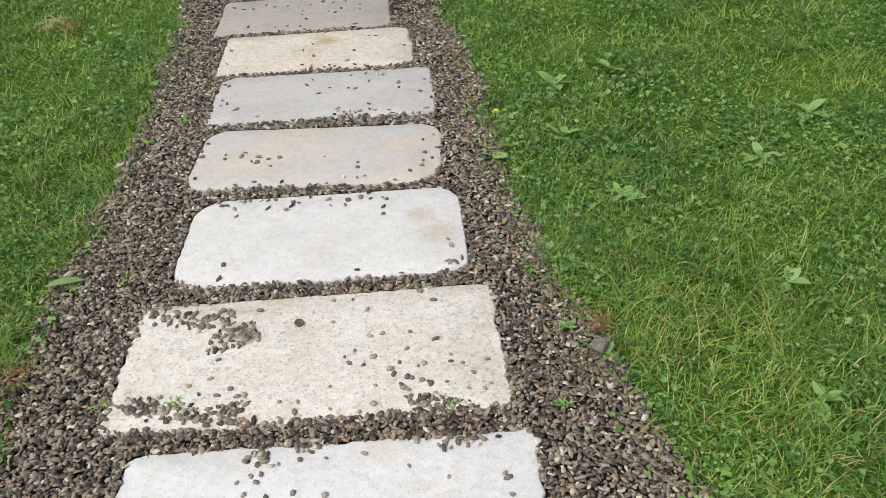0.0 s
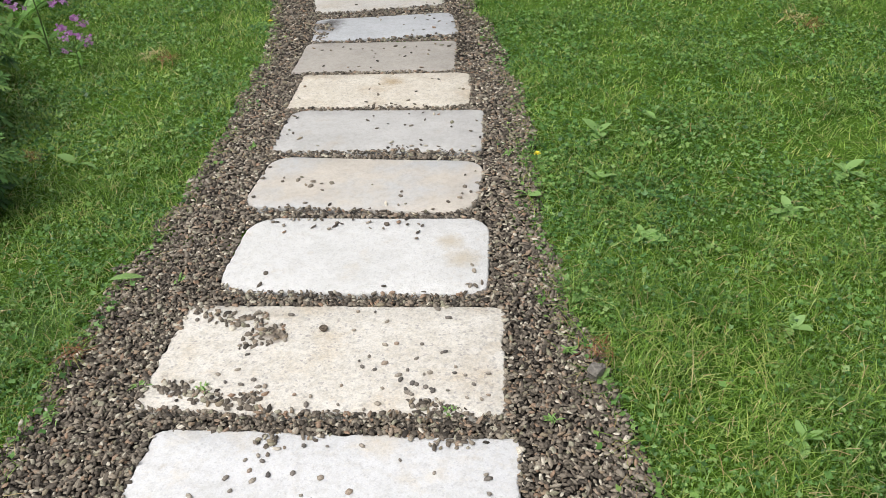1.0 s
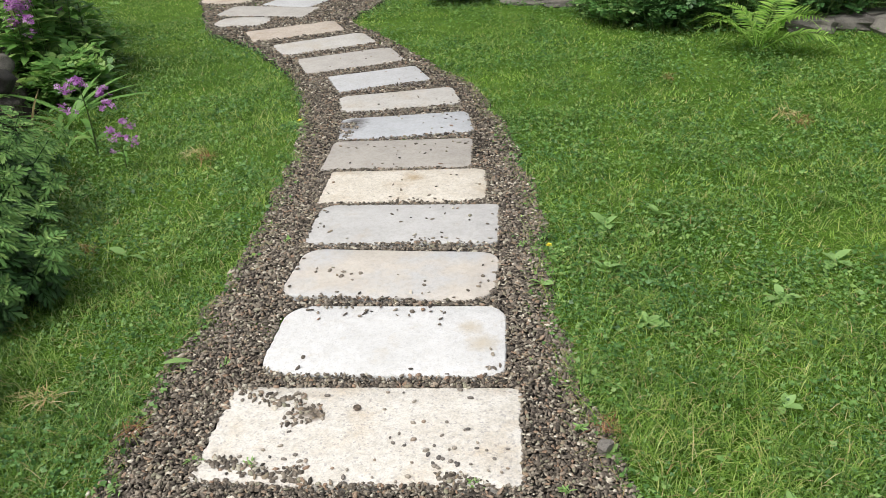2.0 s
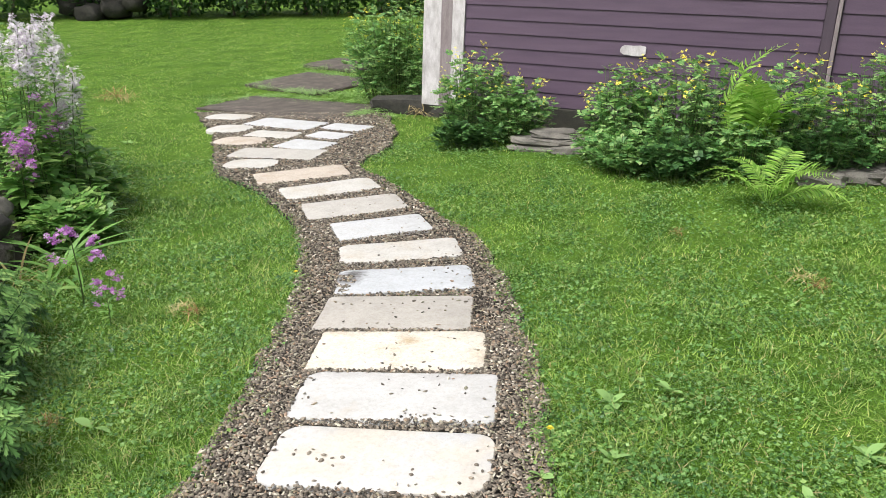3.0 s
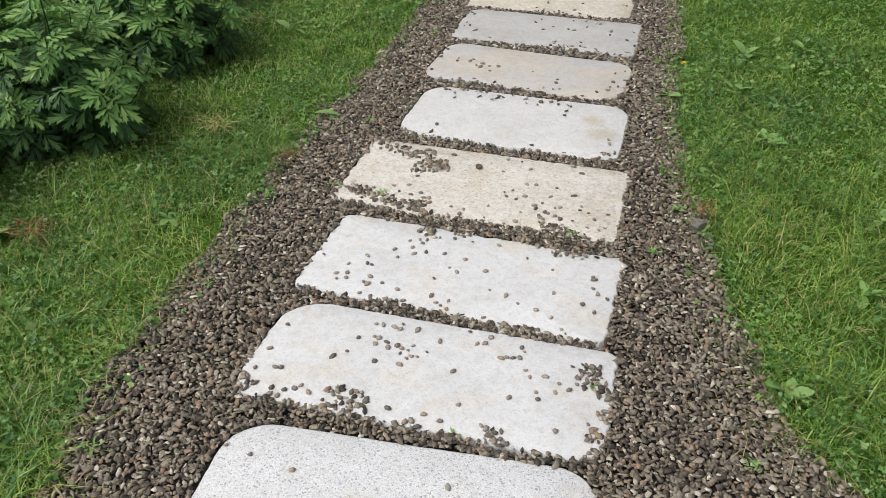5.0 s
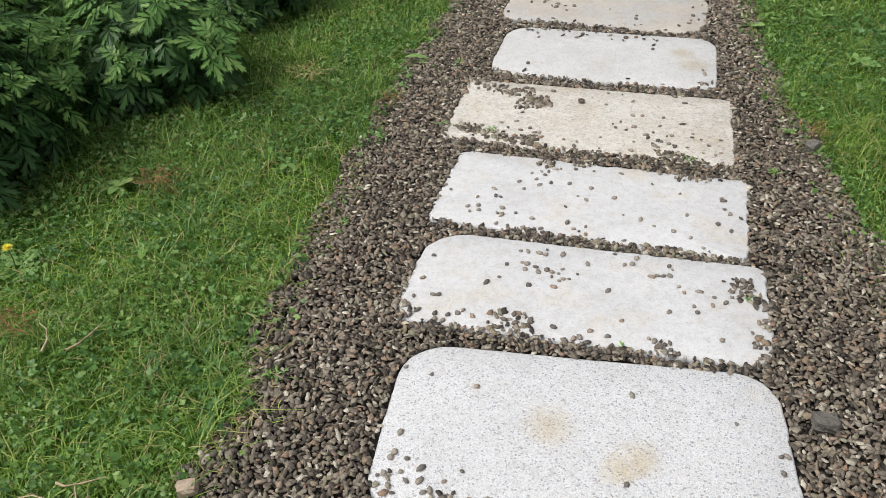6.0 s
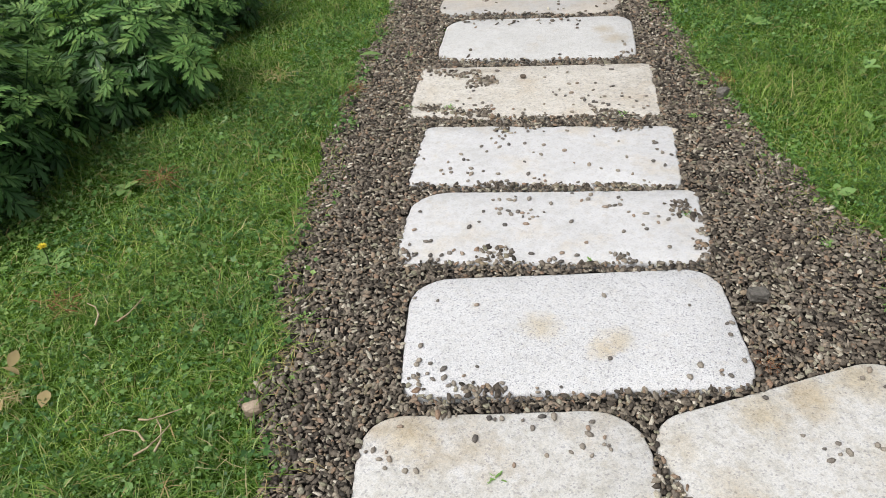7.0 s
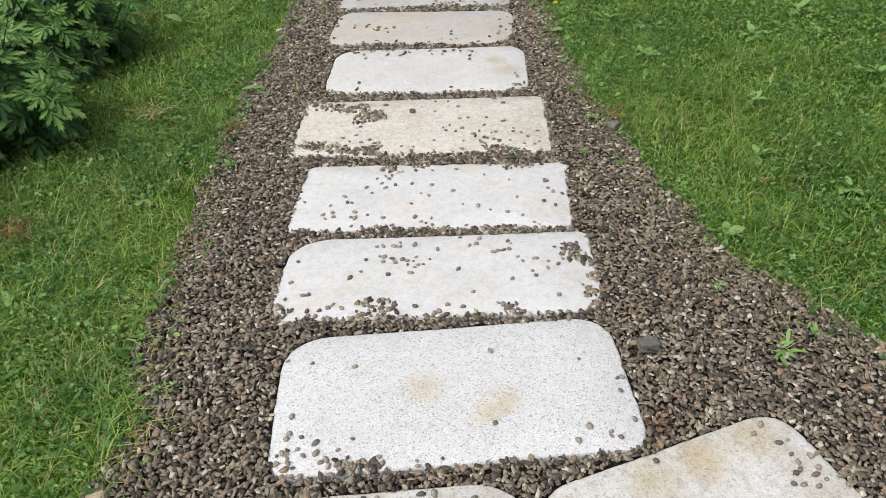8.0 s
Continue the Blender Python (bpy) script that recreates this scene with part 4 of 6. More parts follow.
# clover and ground ivy in the lawn
_hex = np.array([(0, 0, 0), (0.72, 0.85, 0.2), (0.62, 1.75, 0.16), (0, 1.42, 0.0), (-0.62, 1.75, 0.16), (-0.72, 0.85, 0.2)])
_cut = np.array([(0, 0, 0)] + [(q * math.sin(a), -q * math.cos(a) + 1, 0.1 + 0.2 * (q < 0.8)) for a, q in zip(np.linspace(0.7, 5.58, 7), (0.9, 1.2, 0.5, 1.35, 0.5, 1.2, 0.9))])
_cut_fan = np.array([[0, k, k + 1] for k in range(1, 7)])
_fan = np.array([[0, k, k + 1] for k in range(1, 5)])


def clover(x, y, z, size, seed):
    """Three round leaflets to a leaf."""
    r = np.random.default_rng(seed)
    n = len(x)
    yaw, out = r.uniform(0, 6.283, n), []
    tilt, roll = r.normal(0, 0.6, n), r.normal(0, 0.6, n)
    for k in range(3):
        out.append(spread(_hex[:, [0, 1, 2]] * [0.55, 0.55, 0.5], _fan, turns(yaw + k * 2.09, tilt + 0.15, roll, np.repeat(size[:, None], 3, 1)), np.stack([x, y, z], -1)))
    return joined(out)


def round_leaves(x, y, z, size, seed):
    r = np.random.default_rng(seed)
    n = len(x)
    return spread(_cut - [0, 0.5, 0], _cut_fan, turns(r.uniform(0, 6.283, n), r.normal(0, 0.42, n), r.normal(0, 0.42, n), np.repeat(size[:, None], 3, 1)), np.stack([x, y, z], -1))


_x, _y, _r = lawn_points(7600, 3.4, 1.45, 10.5, 510, 0.03)
_p = waves(_x, _y, 0.8, 62) + 0.35 * waves(_x, _y, 3.0, 63) + np.where((_x < -0.8) & (_y < 0.9), 0.5, 0.0) + np.where(_x > -0.3, np.where(_y > 2.2, 0.24, -0.12), 0.02)
_lx, _rx = edges(_y)
_verge = np.exp(-np.maximum(_x - _rx, 0) / 0.25) * (_x > _rx)
_keep = rng.uniform(0, 1, len(_x)) < np.clip(0.46 + 0.5 * _p + 0.35 * _verge, 0.08, 1)
_x, _y, _r = _x[_keep], _y[_keep], _r[_keep]
_s = np.clip(0.007 * rng.lognormal(0, 0.34, len(_x)), 0.003, 0.014) * np.maximum(1, _r / 3.4) ** 0.3
_half = rng.uniform(0, 1, len(_x)) < np.where(_r < 4.0, 0.5, 0.08)
tagged(new("clover", tri_mesh("clover", *clover(_x[_half], _y[_half], H(_x, _y)[_half] + rng.uniform(-0.012, 0.022, _half.sum()), _s[_half], 511), M_CLOVER)), "white clover leaves growing through the lawn", "clover", kind="stuff")
_half = ~_half
tagged(new("ground_ivy", tri_mesh("ground_ivy", *round_leaves(_x[_half], _y[_half], H(_x, _y)[_half] + rng.uniform(-0.015, 0.02, _half.sum()), _s[_half] * 0.85, 512), M_CLOVER)), "small round ground ivy leaves creeping in the lawn", "ground ivy", kind="stuff")

# dry clippings lying in the grass
_x, _y, _r = lawn_points(480, 3.2, 2.0, 12, 520, 0.05)
_n = len(_x)
_strand = (np.array([(-0.018, 0, 0), (0.018, 0, 0), (0.014, 0.5, 0.1), (-0.014, 0.5, 0.1), (0.0, 1.0, 0.0)]), np.array([(0, 1, 2), (0, 2, 3), (3, 2, 4)]))
_v, _t = spread(*_strand, turns(rng.uniform(0, 6.283, _n), rng.normal(0.0, 0.3, _n), None, np.repeat((rng.uniform(0.025, 0.07, _n))[:, None], 3, 1)), np.stack([_x, _y, H(_x, _y) + rng.uniform(-0.005, 0.015, _n)], -1))
tagged(new("grass_clippings", tri_mesh("grass_clippings", _v, _t, M_STRAW)), "dry straw-coloured grass clippings lying in the lawn", "grass clippings", kind="stuff")

# dry litter along both edges of the gravel
_y = np.where(rng.uniform(0, 1, 900) < 0.4, rng.uniform(-0.2, 1.2, 900), rng.uniform(-0.3, 6.5, 900))
_lx, _rx = edges(_y)
_x = np.where(rng.uniform(0, 1, 900) < 0.45, _lx + np.abs(rng.normal(0, 0.05, 900)) - 0.02, _rx - np.abs(rng.normal(0, 1, 900)) * np.where(_y < 1.2, 0.14, 0.06) + 0.02)
_v, _t = spread(*_strand, turns(rng.uniform(0, 6.283, 900), rng.normal(0.0, 0.15, 900), None, np.repeat((rng.uniform(0.02, 0.06, 900))[:, None], 3, 1)), np.stack([_x, _y, H(_x, _y) + rng.uniform(0.002, 0.01, 900)], -1))
tagged(new("plant_litter", tri_mesh("plant_litter", _v, _t, M_STRAW)), "dry stalks and plant litter along the gravel's edges", "plant litter", kind="stuff")
_y = rng.uniform(0.0, 5.0, 420)
_lx, _rx = edges(_y)
_x = np.where(rng.uniform(0, 1, 420) < 0.45, _lx + np.abs(rng.normal(0, 0.04, 420)), _rx - np.abs(rng.normal(0, 0.05, 420)))
tagged(new("ground_ivy", tri_mesh("ground_ivy", *round_leaves(_x, _y, H(_x, _y) + 0.008, rng.uniform(0.005, 0.011, 420), 530), M_CLOVER)), "small round leaves creeping out over the gravel", "ground ivy", kind="stuff")


# ---- garden shed ----
SHED = Matrix.Translation((-0.27, 10.22, 0)) @ Matrix.Rotation(radians(-14.5), 4, "Z")


def block(x0, x1, y0, y1, z0, z1, bevel=0.004):
    bm = bmesh.new()
    bmesh.ops.create_cube(bm, size=1)
    for v in bm.verts:
        v.co = Vector((x0 if v.co.x < 0 else x1, y0 if v.co.y < 0 else y1, z0 if v.co.z < 0 else z1))
    if bevel:
        bmesh.ops.bevel(bm, geom=bm.edges[:], offset=bevel, segments=1, affect="EDGES")
    return bm


def lap_board(length, seed):
    """One lap siding board: thicker at its lower edge, slightly bowed."""
    bm = bmesh.new()
    r = random.Random(seed)
    rows = []
    n = 16
    for k in range(n + 1):
        x, w = length * k / n, r.uniform(-0.0025, 0.0025)
        rows.append([bm.verts.new((x, y, z + w)) for y, z in ((0.0, 0.195), (-0.008, 0.195), (-0.024, 0.004), (-0.022, 0.0), (0.0, 0.0))])
    for a, b in zip(rows, rows[1:]):
        for k in range(5):
            bm.faces.new((a[k], a[(k + 1) % 5], b[(k + 1) % 5], b[k]))
    bm.faces.new(rows[0][::-1])
    bm.faces.new(rows[-1])
    bmesh.ops.recalc_face_normals(bm, faces=bm.faces)
    return bm


shed = new("garden_shed")
shed.matrix_world = SHED
tagged(shed, "old shed with mauve painted lap siding and white corner boards", "shed")
part("wall", bm_mesh("wall", block(-1.56, 6.0, 0.012, 4.0, 0.16, 3.1, 0), M_MAUVE_DARK), shed)
for k in range(17):
    part("siding_board", bm_mesh("siding_board", lap_board(4.08, k), M_MAUVE), shed, m=Matrix.Translation((-1.385, 0.012, 0.325 + 0.1665 * k)))
    if k < 14:
        part("siding_board", bm_mesh("siding_board", lap_board(3.1, 50 + k), M_MAUVE), shed, m=Matrix.Translation((2.862, 0.012, 0.36 + 0.2 * k)) @ Matrix.Diagonal((1, 1, 1.18, 1)))
part("corner_board", bm_mesh("corner_board", block(-1.562, -1.39, -0.028, 0.012, 0.2, 3.1), M_WHITE), shed, "weathered white corner board with flaking paint")
part("corner_board", bm_mesh("corner_board", block(-1.722, -1.565, -0.02, 0.06, 0.2, 3.1), M_TAUPE), shed, "bare greyish corner board")
part("corner_board", bm_mesh("corner_board", block(-1.98, -1.725, -0.01, 0.06, 0.2, 3.1), M_WHITE), shed, "white side board beyond the corner")
part("trim_board", bm_mesh("trim_board", block(2.70, 2.806, -0.035, 0.012, 0.15, 3.1), M_MAUVE_DARK), shed, "dark mauve upright trim board")
part("trim_strip", bm_mesh("trim_strip", block(2.81, 2.85, -0.05, 0.012, 0.15, 3.1), M_TAUPE), shed, "narrow pale upright strip")
part("sill_beam", bm_mesh("sill_beam", block(-1.6, 6.0, -0.03, 0.01, 0.06, 0.318, 0.01), M_MOSSY_DIM), shed, "dark damp sill beam")
_bm = bmesh.new()
_pr = random.Random(5)
_top = [_bm.verts.new((0.15 * math.copysign(abs(math.cos(a)) ** 0.5, math.cos(a)) * _pr.uniform(0.85, 1.05) + 0.757, -0.026, 0.06 * math.copysign(abs(math.sin(a)) ** 0.5, math.sin(a)) * _pr.uniform(0.8, 1.1) + 1.065)) for a in np.linspace(0, 6.283, 21)[:-1]]
_f = _bm.faces.new(_top)
_ex = bmesh.ops.extrude_face_region(_bm, geom=[_f])
for _v in [e for e in _ex["geom"] if isinstance(e, bmesh.types.BMVert)]:
    _v.co.y += 0.02
bmesh.ops.recalc_face_normals(_bm, faces=_bm.faces)
part("bare_patch", bm_mesh("bare_patch", _bm, M_WHITE), shed, "patch of bare whitish wood where paint has flaked")
_bm = bmesh.new()
_ro = [_bm.verts.new(c) for c in ((-2.2, -0.4, 3.05), (6.3, -0.4, 3.05), (6.3, 2.0, 4.3), (-2.2, 2.0, 4.3), (-2.2, 4.4, 3.05), (6.3, 4.4, 3.05))]
_bm.faces.new(_ro[:4]), _bm.faces.new((_ro[3], _ro[2], _ro[5], _ro[4]))
_ex = bmesh.ops.extrude_face_region(_bm, geom=_bm.faces[:])
for _v in [e for e in _ex["geom"] if isinstance(e, bmesh.types.BMVert)]:
    _v.co.z += 0.08
bmesh.ops.recalc_face_normals(_bm, faces=_bm.faces)
part("roof", bm_mesh("roof", _bm, M_ROOF), shed, "plain grey roof")
_bm = bmesh.new()
for _x0 in (-1.56, 6.0):
    _bm.faces.new([_bm.verts.new((_x0, y, z)) for y, z in ((0.012, 3.1), (4.0, 3.1), (2.0, 4.28))])
part("gable", bm_mesh("gable", _bm, M_MAUVE), shed)


# ---- stones by the shed, patio ----
def rock(sx, sy, sz, seed, material, name="stone", cuts=2):
    bm = bmesh.new()
    bmesh.ops.create_cube(bm, size=1)
    bmesh.ops.subdivide_edges(bm, edges=bm.edges[:], cuts=cuts, use_grid_fill=True)
    for v in bm.verts:
        p = v.co.copy()
        p = p.lerp(p.normalized() * 0.62, 0.8 if name == "boulder" else 0.45)
        d = noise.noise_vector(p * 2.3 + Vector((seed * 3.1, seed, 0))) * 0.16
        v.co = Vector(((p.x + d.x) * sx, (p.y + d.y) * sy, (p.z + d.z * 0.7) * sz))
    return bm_mesh(name, bm, material, name == "boulder")


def lay(name, me, x, y, dz, yaw, label, category, group="", upright=False):
    ob = new(name, me)
    ob.matrix_world = on_land(x, y, dz, yaw, upright)
    return tagged(ob, label, category, group)


def flag_mesh(w, d, seed, thick=0.07):
    me = slab_mesh(w, d, (0.05, 0.05, 0.05, 0.05), 0.12, seed, M_SLATE, thick)
    me.name = "flagstone"
    return me


lay("flagstone", flag_mesh(2.75, 1.25, 81), -4.45, 11.75, 0.0, -20, "large dark grey flagstone at the head of the path", "flagstone", "dark flagstones")
lay("flagstone", flag_mesh(1.9, 1.5, 82), -5.0, 14.0, 0.01, -28, "dark grey flagstone beyond a strip of grass", "flagstone", "dark flagstones")
lay("flagstone", flag_mesh(1.5, 1.0, 83), -5.0, 15.9, 0.02, -30, "far dark grey flagstone beside the lawn", "flagstone", "dark flagstones")
lay("stone_block", rock(1.0, 0.4, 0.26, 3, M_MOSSY_DIM, "stone_block", 4), -2.6, 11.55, 0.05, -14, "long dark mossy stone block beside the shed", "stone block")
lay("stone_block", rock(0.7, 0.4, 0.26, 4, M_MOSSY_DIM, "stone_block", 3), -1.95, 11.3, 0.02, -14, "low dark mossy stone block under the shed's corner", "stone block")
for k, (dx, dy, dz, w, yaw) in enumerate(((0, 0, -0.02, 0.75, -10), (0.35, -0.12, 0.0, 0.5, 5), (-0.05, 0.06, 0.06, 0.6, -20), (0.3, 0.02, 0.07, 0.42, -8), (0.1, 0.08, 0.13, 0.5, -14), (0.62, 0.0, 0.0, 0.4, 15))):
    lay("flat_stone", rock(w, 0.32, 0.08, 20 + k, M_ROCK, "flat_stone"), -0.42 + dx, 9.15 + dy, dz, yaw, "flat grey field stone stacked by the shed", "stone", "flat stones by the shed")
for k, (x, y, w) in enumerate(((2.45, 7.95, 0.4), (2.85, 7.75, 0.35), (2.65, 8.15, 0.45), (3.5, 7.9, 0.5), (2.15, 7.85, 0.3))):
    lay("flat_stone", rock(w, 0.4, 0.13, 40 + k, M_ROCK, "flat_stone"), x, y, 0.02, 20 * k, "grey field stone edging the shed's bed", "stone", "edging stones")
# the far heap's shade is put into its colour: the darkest stone material
for k, (x, y, w) in enumerate(((-15.7, 23.2, 0.72), (-15.0, 23.4, 0.64), (-14.4, 23.6, 0.60), (-15.3, 23.9, 0.80), (-16.4, 23.4, 0.72), (-14.7, 23.9, 0.72), (-16.0, 23.9, 0.88))):
    lay("boulder", rock(w * 1.15, w, w * 0.8, 60 + k, M_MOSSY_DIM, "boulder", 5), x, y, w * (0.15 + 0.3 * (k % 3)), 40 * k, "grey boulder heaped at the lawn's far edge", "boulder", "heap of boulders")


# ---- plants: leaf shapes (unit length along +y) ----
def strip_leaf(n=4, wide=0.3, droop=0.25, fold=0.15, peak=0.4):
    """A pointed leaf, folded on its midrib and drooping."""
    v, t = [(0, 0, 0)], []
    for k in range(1, n):
        s = k / n
        w = wide / 2 * math.sin(math.pi * s ** (0.5 / peak * 0.9)) ** 0.8
        z = -droop * s * s
        v += [(-w, s, z + fold * w), (0, s, z), (w, s, z + fold * w)]
    v.append((0, 1, -droop))
    t += [(0, 2, 1), (0, 3, 2)]
    for k in range(n - 2):
        a, b = 1 + 3 * k, 4 + 3 * k
        t += [(a, a + 1, b + 1), (a, b + 1, b), (a + 1, a + 2, b + 2), (a + 1, b + 2, b + 1)]
    e, last = len(v) - 1, 1 + 3 * (n - 2)
    t += [(last, last + 1, e), (last + 1, last + 2, e)]
    return np.array(v, float), np.array(t)


def lobed_leaf(pairs=3, spread_a=50, wide=0.17, droop=0.3, reach=0.5, notch=True):
    """A deeply cut leaf: pairs of pointed lobes along a midrib, with a lobe at the tip."""
    pieces = [strip_leaf(2, 0.12, droop * 0.5, 0.0)]
    pieces[0] = (pieces[0][0] * [1, 0.8, 1], pieces[0][1])
    for k in range(pairs + 1):
        s = 0.28 + 0.5 * k / pairs
        for side in ((-1, 1) if k < pairs else (0,)):
            ln = reach * (0.75 + 0.35 * math.sin(math.pi * (k + 0.6) / (pairs + 1)))
            v, t = strip_leaf(2, wide / ln * 1.25, droop * 0.4, 0.2, 0.6)
            subs = [(v, t)]
            if notch:
                for sub in (-1, 1):
                    sv, st = strip_leaf(2, wide / ln * 0.8, 0.1, 0.0, 0.5)
                    c, q = math.cos(radians(38 * sub)), math.sin(radians(38 * sub))
                    sv = sv * 0.5
                    subs.append((np.column_stack([sv[:, 0] * c - sv[:, 1] * q, sv[:, 0] * q + sv[:, 1] * c + 0.4, sv[:, 2] - 0.05]), st))
            v, t = joined(subs)
            a = radians(-spread_a * side)
            v = v * ln
            v = np.column_stack([v[:, 0] * math.cos(a) - v[:, 1] * math.sin(a), v[:, 0] * math.sin(a) + v[:, 1] * math.cos(a) + s, v[:, 2] - droop * s * s + 0.03 * abs(side)])
            pieces.append((v, t))
    return joined(pieces)


def hand_leaf(lobes, droop=0.35, base=0.1):
    """A broad leaf cut into toothed lobes; each lobe is (root along the midrib, angle, length, half width)."""
    v, t = [(-0.015, 0, 0), (0.015, 0, 0), (0.0, base + 0.22, 0.0)], [(0, 1, 2)]
    for root, angle, ln, half in lobes:
        for side in ((-1, 1) if angle else (1,)):
            a, o = radians(angle) * side, len(v)
            for u, w in ((-0.12, 0), (0.2, -half * 0.5), (0.58, -half * 1.5), (0.52, -half * 0.6), (0.86, -half * 1.0), (0.78, -half * 0.38), (1.0, 0.0), (0.78, half * 0.38), (0.86, half * 1.0), (0.52, half * 0.6), (0.58, half * 1.5), (0.2, half * 0.5)):
                x, y = (u * math.sin(a) + w * math.cos(a)) * ln, root + (u * math.cos(a) - w * math.sin(a)) * ln
                v.append((x, y, -droop * (y * y * 0.8 + x * x * 0.9) - 0.12 * abs(w) * ln))
            t += [(o, o + k, o + k + 1) for k in range(1, 11)]
    return np.array(v, float), np.array(t)


def tube(points, r0, r1, sides=5):
    """A tapered stem along points."""
    p = np.array(points, float)
    n = len(p)
    v, t = [], []
    for k in range(n):
        d = p[min(k + 1, n - 1)] - p[max(k - 1, 0)]
        d = d / (np.linalg.norm(d) + 1e-9)
        a = np.cross(d, [0.3, 0.9, 0.2])
        a /= np.linalg.norm(a)
        b = np.cross(d, a)
        r = r0 + (r1 - r0) * k / (n - 1)
        v += [p[k] + r * (math.cos(q) * a + math.sin(q) * b) for q in np.linspace(0, 6.283, sides + 1)[:-1]]
    for k in range(n - 1):
        for j in range(sides):
            a, b = k * sides + j, k * sides + (j + 1) % sides
            t += [(a, b, b + sides), (a, b + sides, a + sides)]
    return np.array(v), np.array(t)


def flower_unit(petals=4, cup=0.25):
    v, t = [(0, 0, 0)], []
    for k in range(petals):
        a = 6.283 * k / petals
        for da, r, z in ((-0.5, 0.75, cup), (0, 1.0, cup * 0.7), (0.5, 0.75, cup)):
            v.append((r * math.cos(a + da), r * math.sin(a + da), z))
        o = 1 + 3 * k
        t += [(0, o, o + 1), (0, o + 1, o + 2)]
    return np.array(v, float), np.array(t)


LEAF_LANCE, LEAF_CUT, LEAF_LOBED, LEAF_BROAD, LEAF_SIMPLE, FLOWER = strip_leaf(4, 0.26, 0.35, 0.25), hand_leaf(((0.14, 78, 0.3, 0.2), (0.27, 58, 0.46, 0.165), (0.42, 40, 0.48, 0.16), (0.56, 0, 0.5, 0.19)), 0.5), lobed_leaf(2, 55, 0.34, 0.2, 0.5, False), strip_leaf(5, 0.55, 0.35, 0.2), strip_leaf(2, 0.6, 0.3, 0.2), flower_unit()


def leaves_on(unit, r, at, yaw, pitch, size, roll=None):
    n = len(at)
    roll = r.normal(0, 0.25, n) if roll is None else roll
    return spread(unit[0], unit[1], turns(yaw, pitch, roll, np.repeat(np.asarray(size)[:, None], 3, 1)), np.asarray(at, float))


def shoot_mesh(seed, height=0.42, n=22, leaf=0.118):
    """One leafy shoot: cut leaves held flat in a spiral, the top ones young and coloured paler as if lit from above."""
    r = np.random.default_rng(seed)
    s = np.sort(r.uniform(0.1, 1.0, n)) ** 0.85
    yaw = np.arange(n) * 2.4 + r.normal(0, 0.25, n)
    at = np.stack([0.02 * np.sin(s * 3), 0.02 * np.cos(s * 2), s * height], -1)
    out = np.stack([-np.sin(yaw), np.cos(yaw), 0 * yaw], -1)
    at = at + out * (0.03 * (1.1 - s))[:, None]
    pitch = -0.1 + 0.55 * s ** 2 + r.normal(0, 0.16, n)
    size = leaf * (1.15 - 0.5 * s ** 3) * r.uniform(0.8, 1.15, n)
    lv, lt = leaves_on(LEAF_CUT, r, at, yaw, pitch, size)
    me = tri_mesh("shoot", *joined([(lv, lt), tube([(0, 0, 0), (0.01, 0.01, height * 0.6), (0.003, -0.01, height)], 0.004, 0.002, 4)]), M_MUGWORT)
    me.materials.append(M_MUGWORT_YOUNG_LIT)
    which = np.zeros(len(me.polygons), np.int32)
    which[:len(lt)] = np.repeat((s > 0.72).astype(np.int32), len(LEAF_CUT[1]))
    me.polygons.foreach_set("material_index", which)
    return me


SHOOTS = [shoot_mesh(700 + k) for k in range(5)]


def mugwort(x, y, rx, ry, top, n, seed):
    """A dense mound of leafy shoots on woody stems."""
    r = np.random.default_rng(seed)
    bush = new("mugwort_bush")
    bush.matrix_world = on_land(x, y, -0.034, 0, True)
    tagged(bush, "bushy dark green plant with deeply cut leaves", "bush", "leafy bushes of the bed")
    stems = []
    for k in range(n):
        a, q = k * 2.39996, math.sqrt((k + 0.5) / n)
        dx, dy = rx * q * math.cos(a), ry * q * math.sin(a)
        h = top * (1 - 0.62 * q ** 2.6) * r.uniform(0.88, 1.08) - 0.36
        lean = Vector((dx, dy, 0)) * (0.8 / max(rx, ry))
        m = Matrix.Translation((dx, dy, max(h, -0.02))) @ Vector((0, 0, 1)).rotation_difference((lean + Vector((0, 0, 1))).normalized()).to_matrix().to_4x4()
        m = m @ Matrix.Rotation(r.uniform(0, 6.28), 4, "Z") @ Matrix.Scale(r.uniform(0.85, 1.15), 4)
        part("shoot", SHOOTS[k % 5], bush, m=m)
        if k % 3 == 0 and h > 0.05:
            stems.append(tube([(dx * 0.3, dy * 0.3, -0.02), (dx * 0.7, dy * 0.7, h * 0.6), tuple(m @ Vector((0, 0, 0.3)))], 0.006, 0.003, 4))
    part("branching_stem", tri_mesh("branching_stem", *joined(stems), M_STEM), bush)
    return bush


mugwort(-2.26, 0.92, 0.22, 0.28, 0.64, 34, 1)
mugwort(-2.0, 1.64, 0.16, 0.16, 0.54, 18, 7)
mugwort(-2.25, 2.46, 0.24, 0.22, 0.6, 30, 2)
mugwort(-2.72, 3.12, 0.25, 0.26, 0.6, 28, 4)
mugwort(-3.1, 3.75, 0.24, 0.2, 0.5, 20, 8)
mugwort(-2.8, 2.1, 0.35, 0.4, 0.7, 26, 3)
mugwort(-2.75, 1.35, 0.32, 0.35, 0.72, 24, 5)
mugwort(-2.8, 0.45, 0.35, 0.35, 0.64, 20, 6)


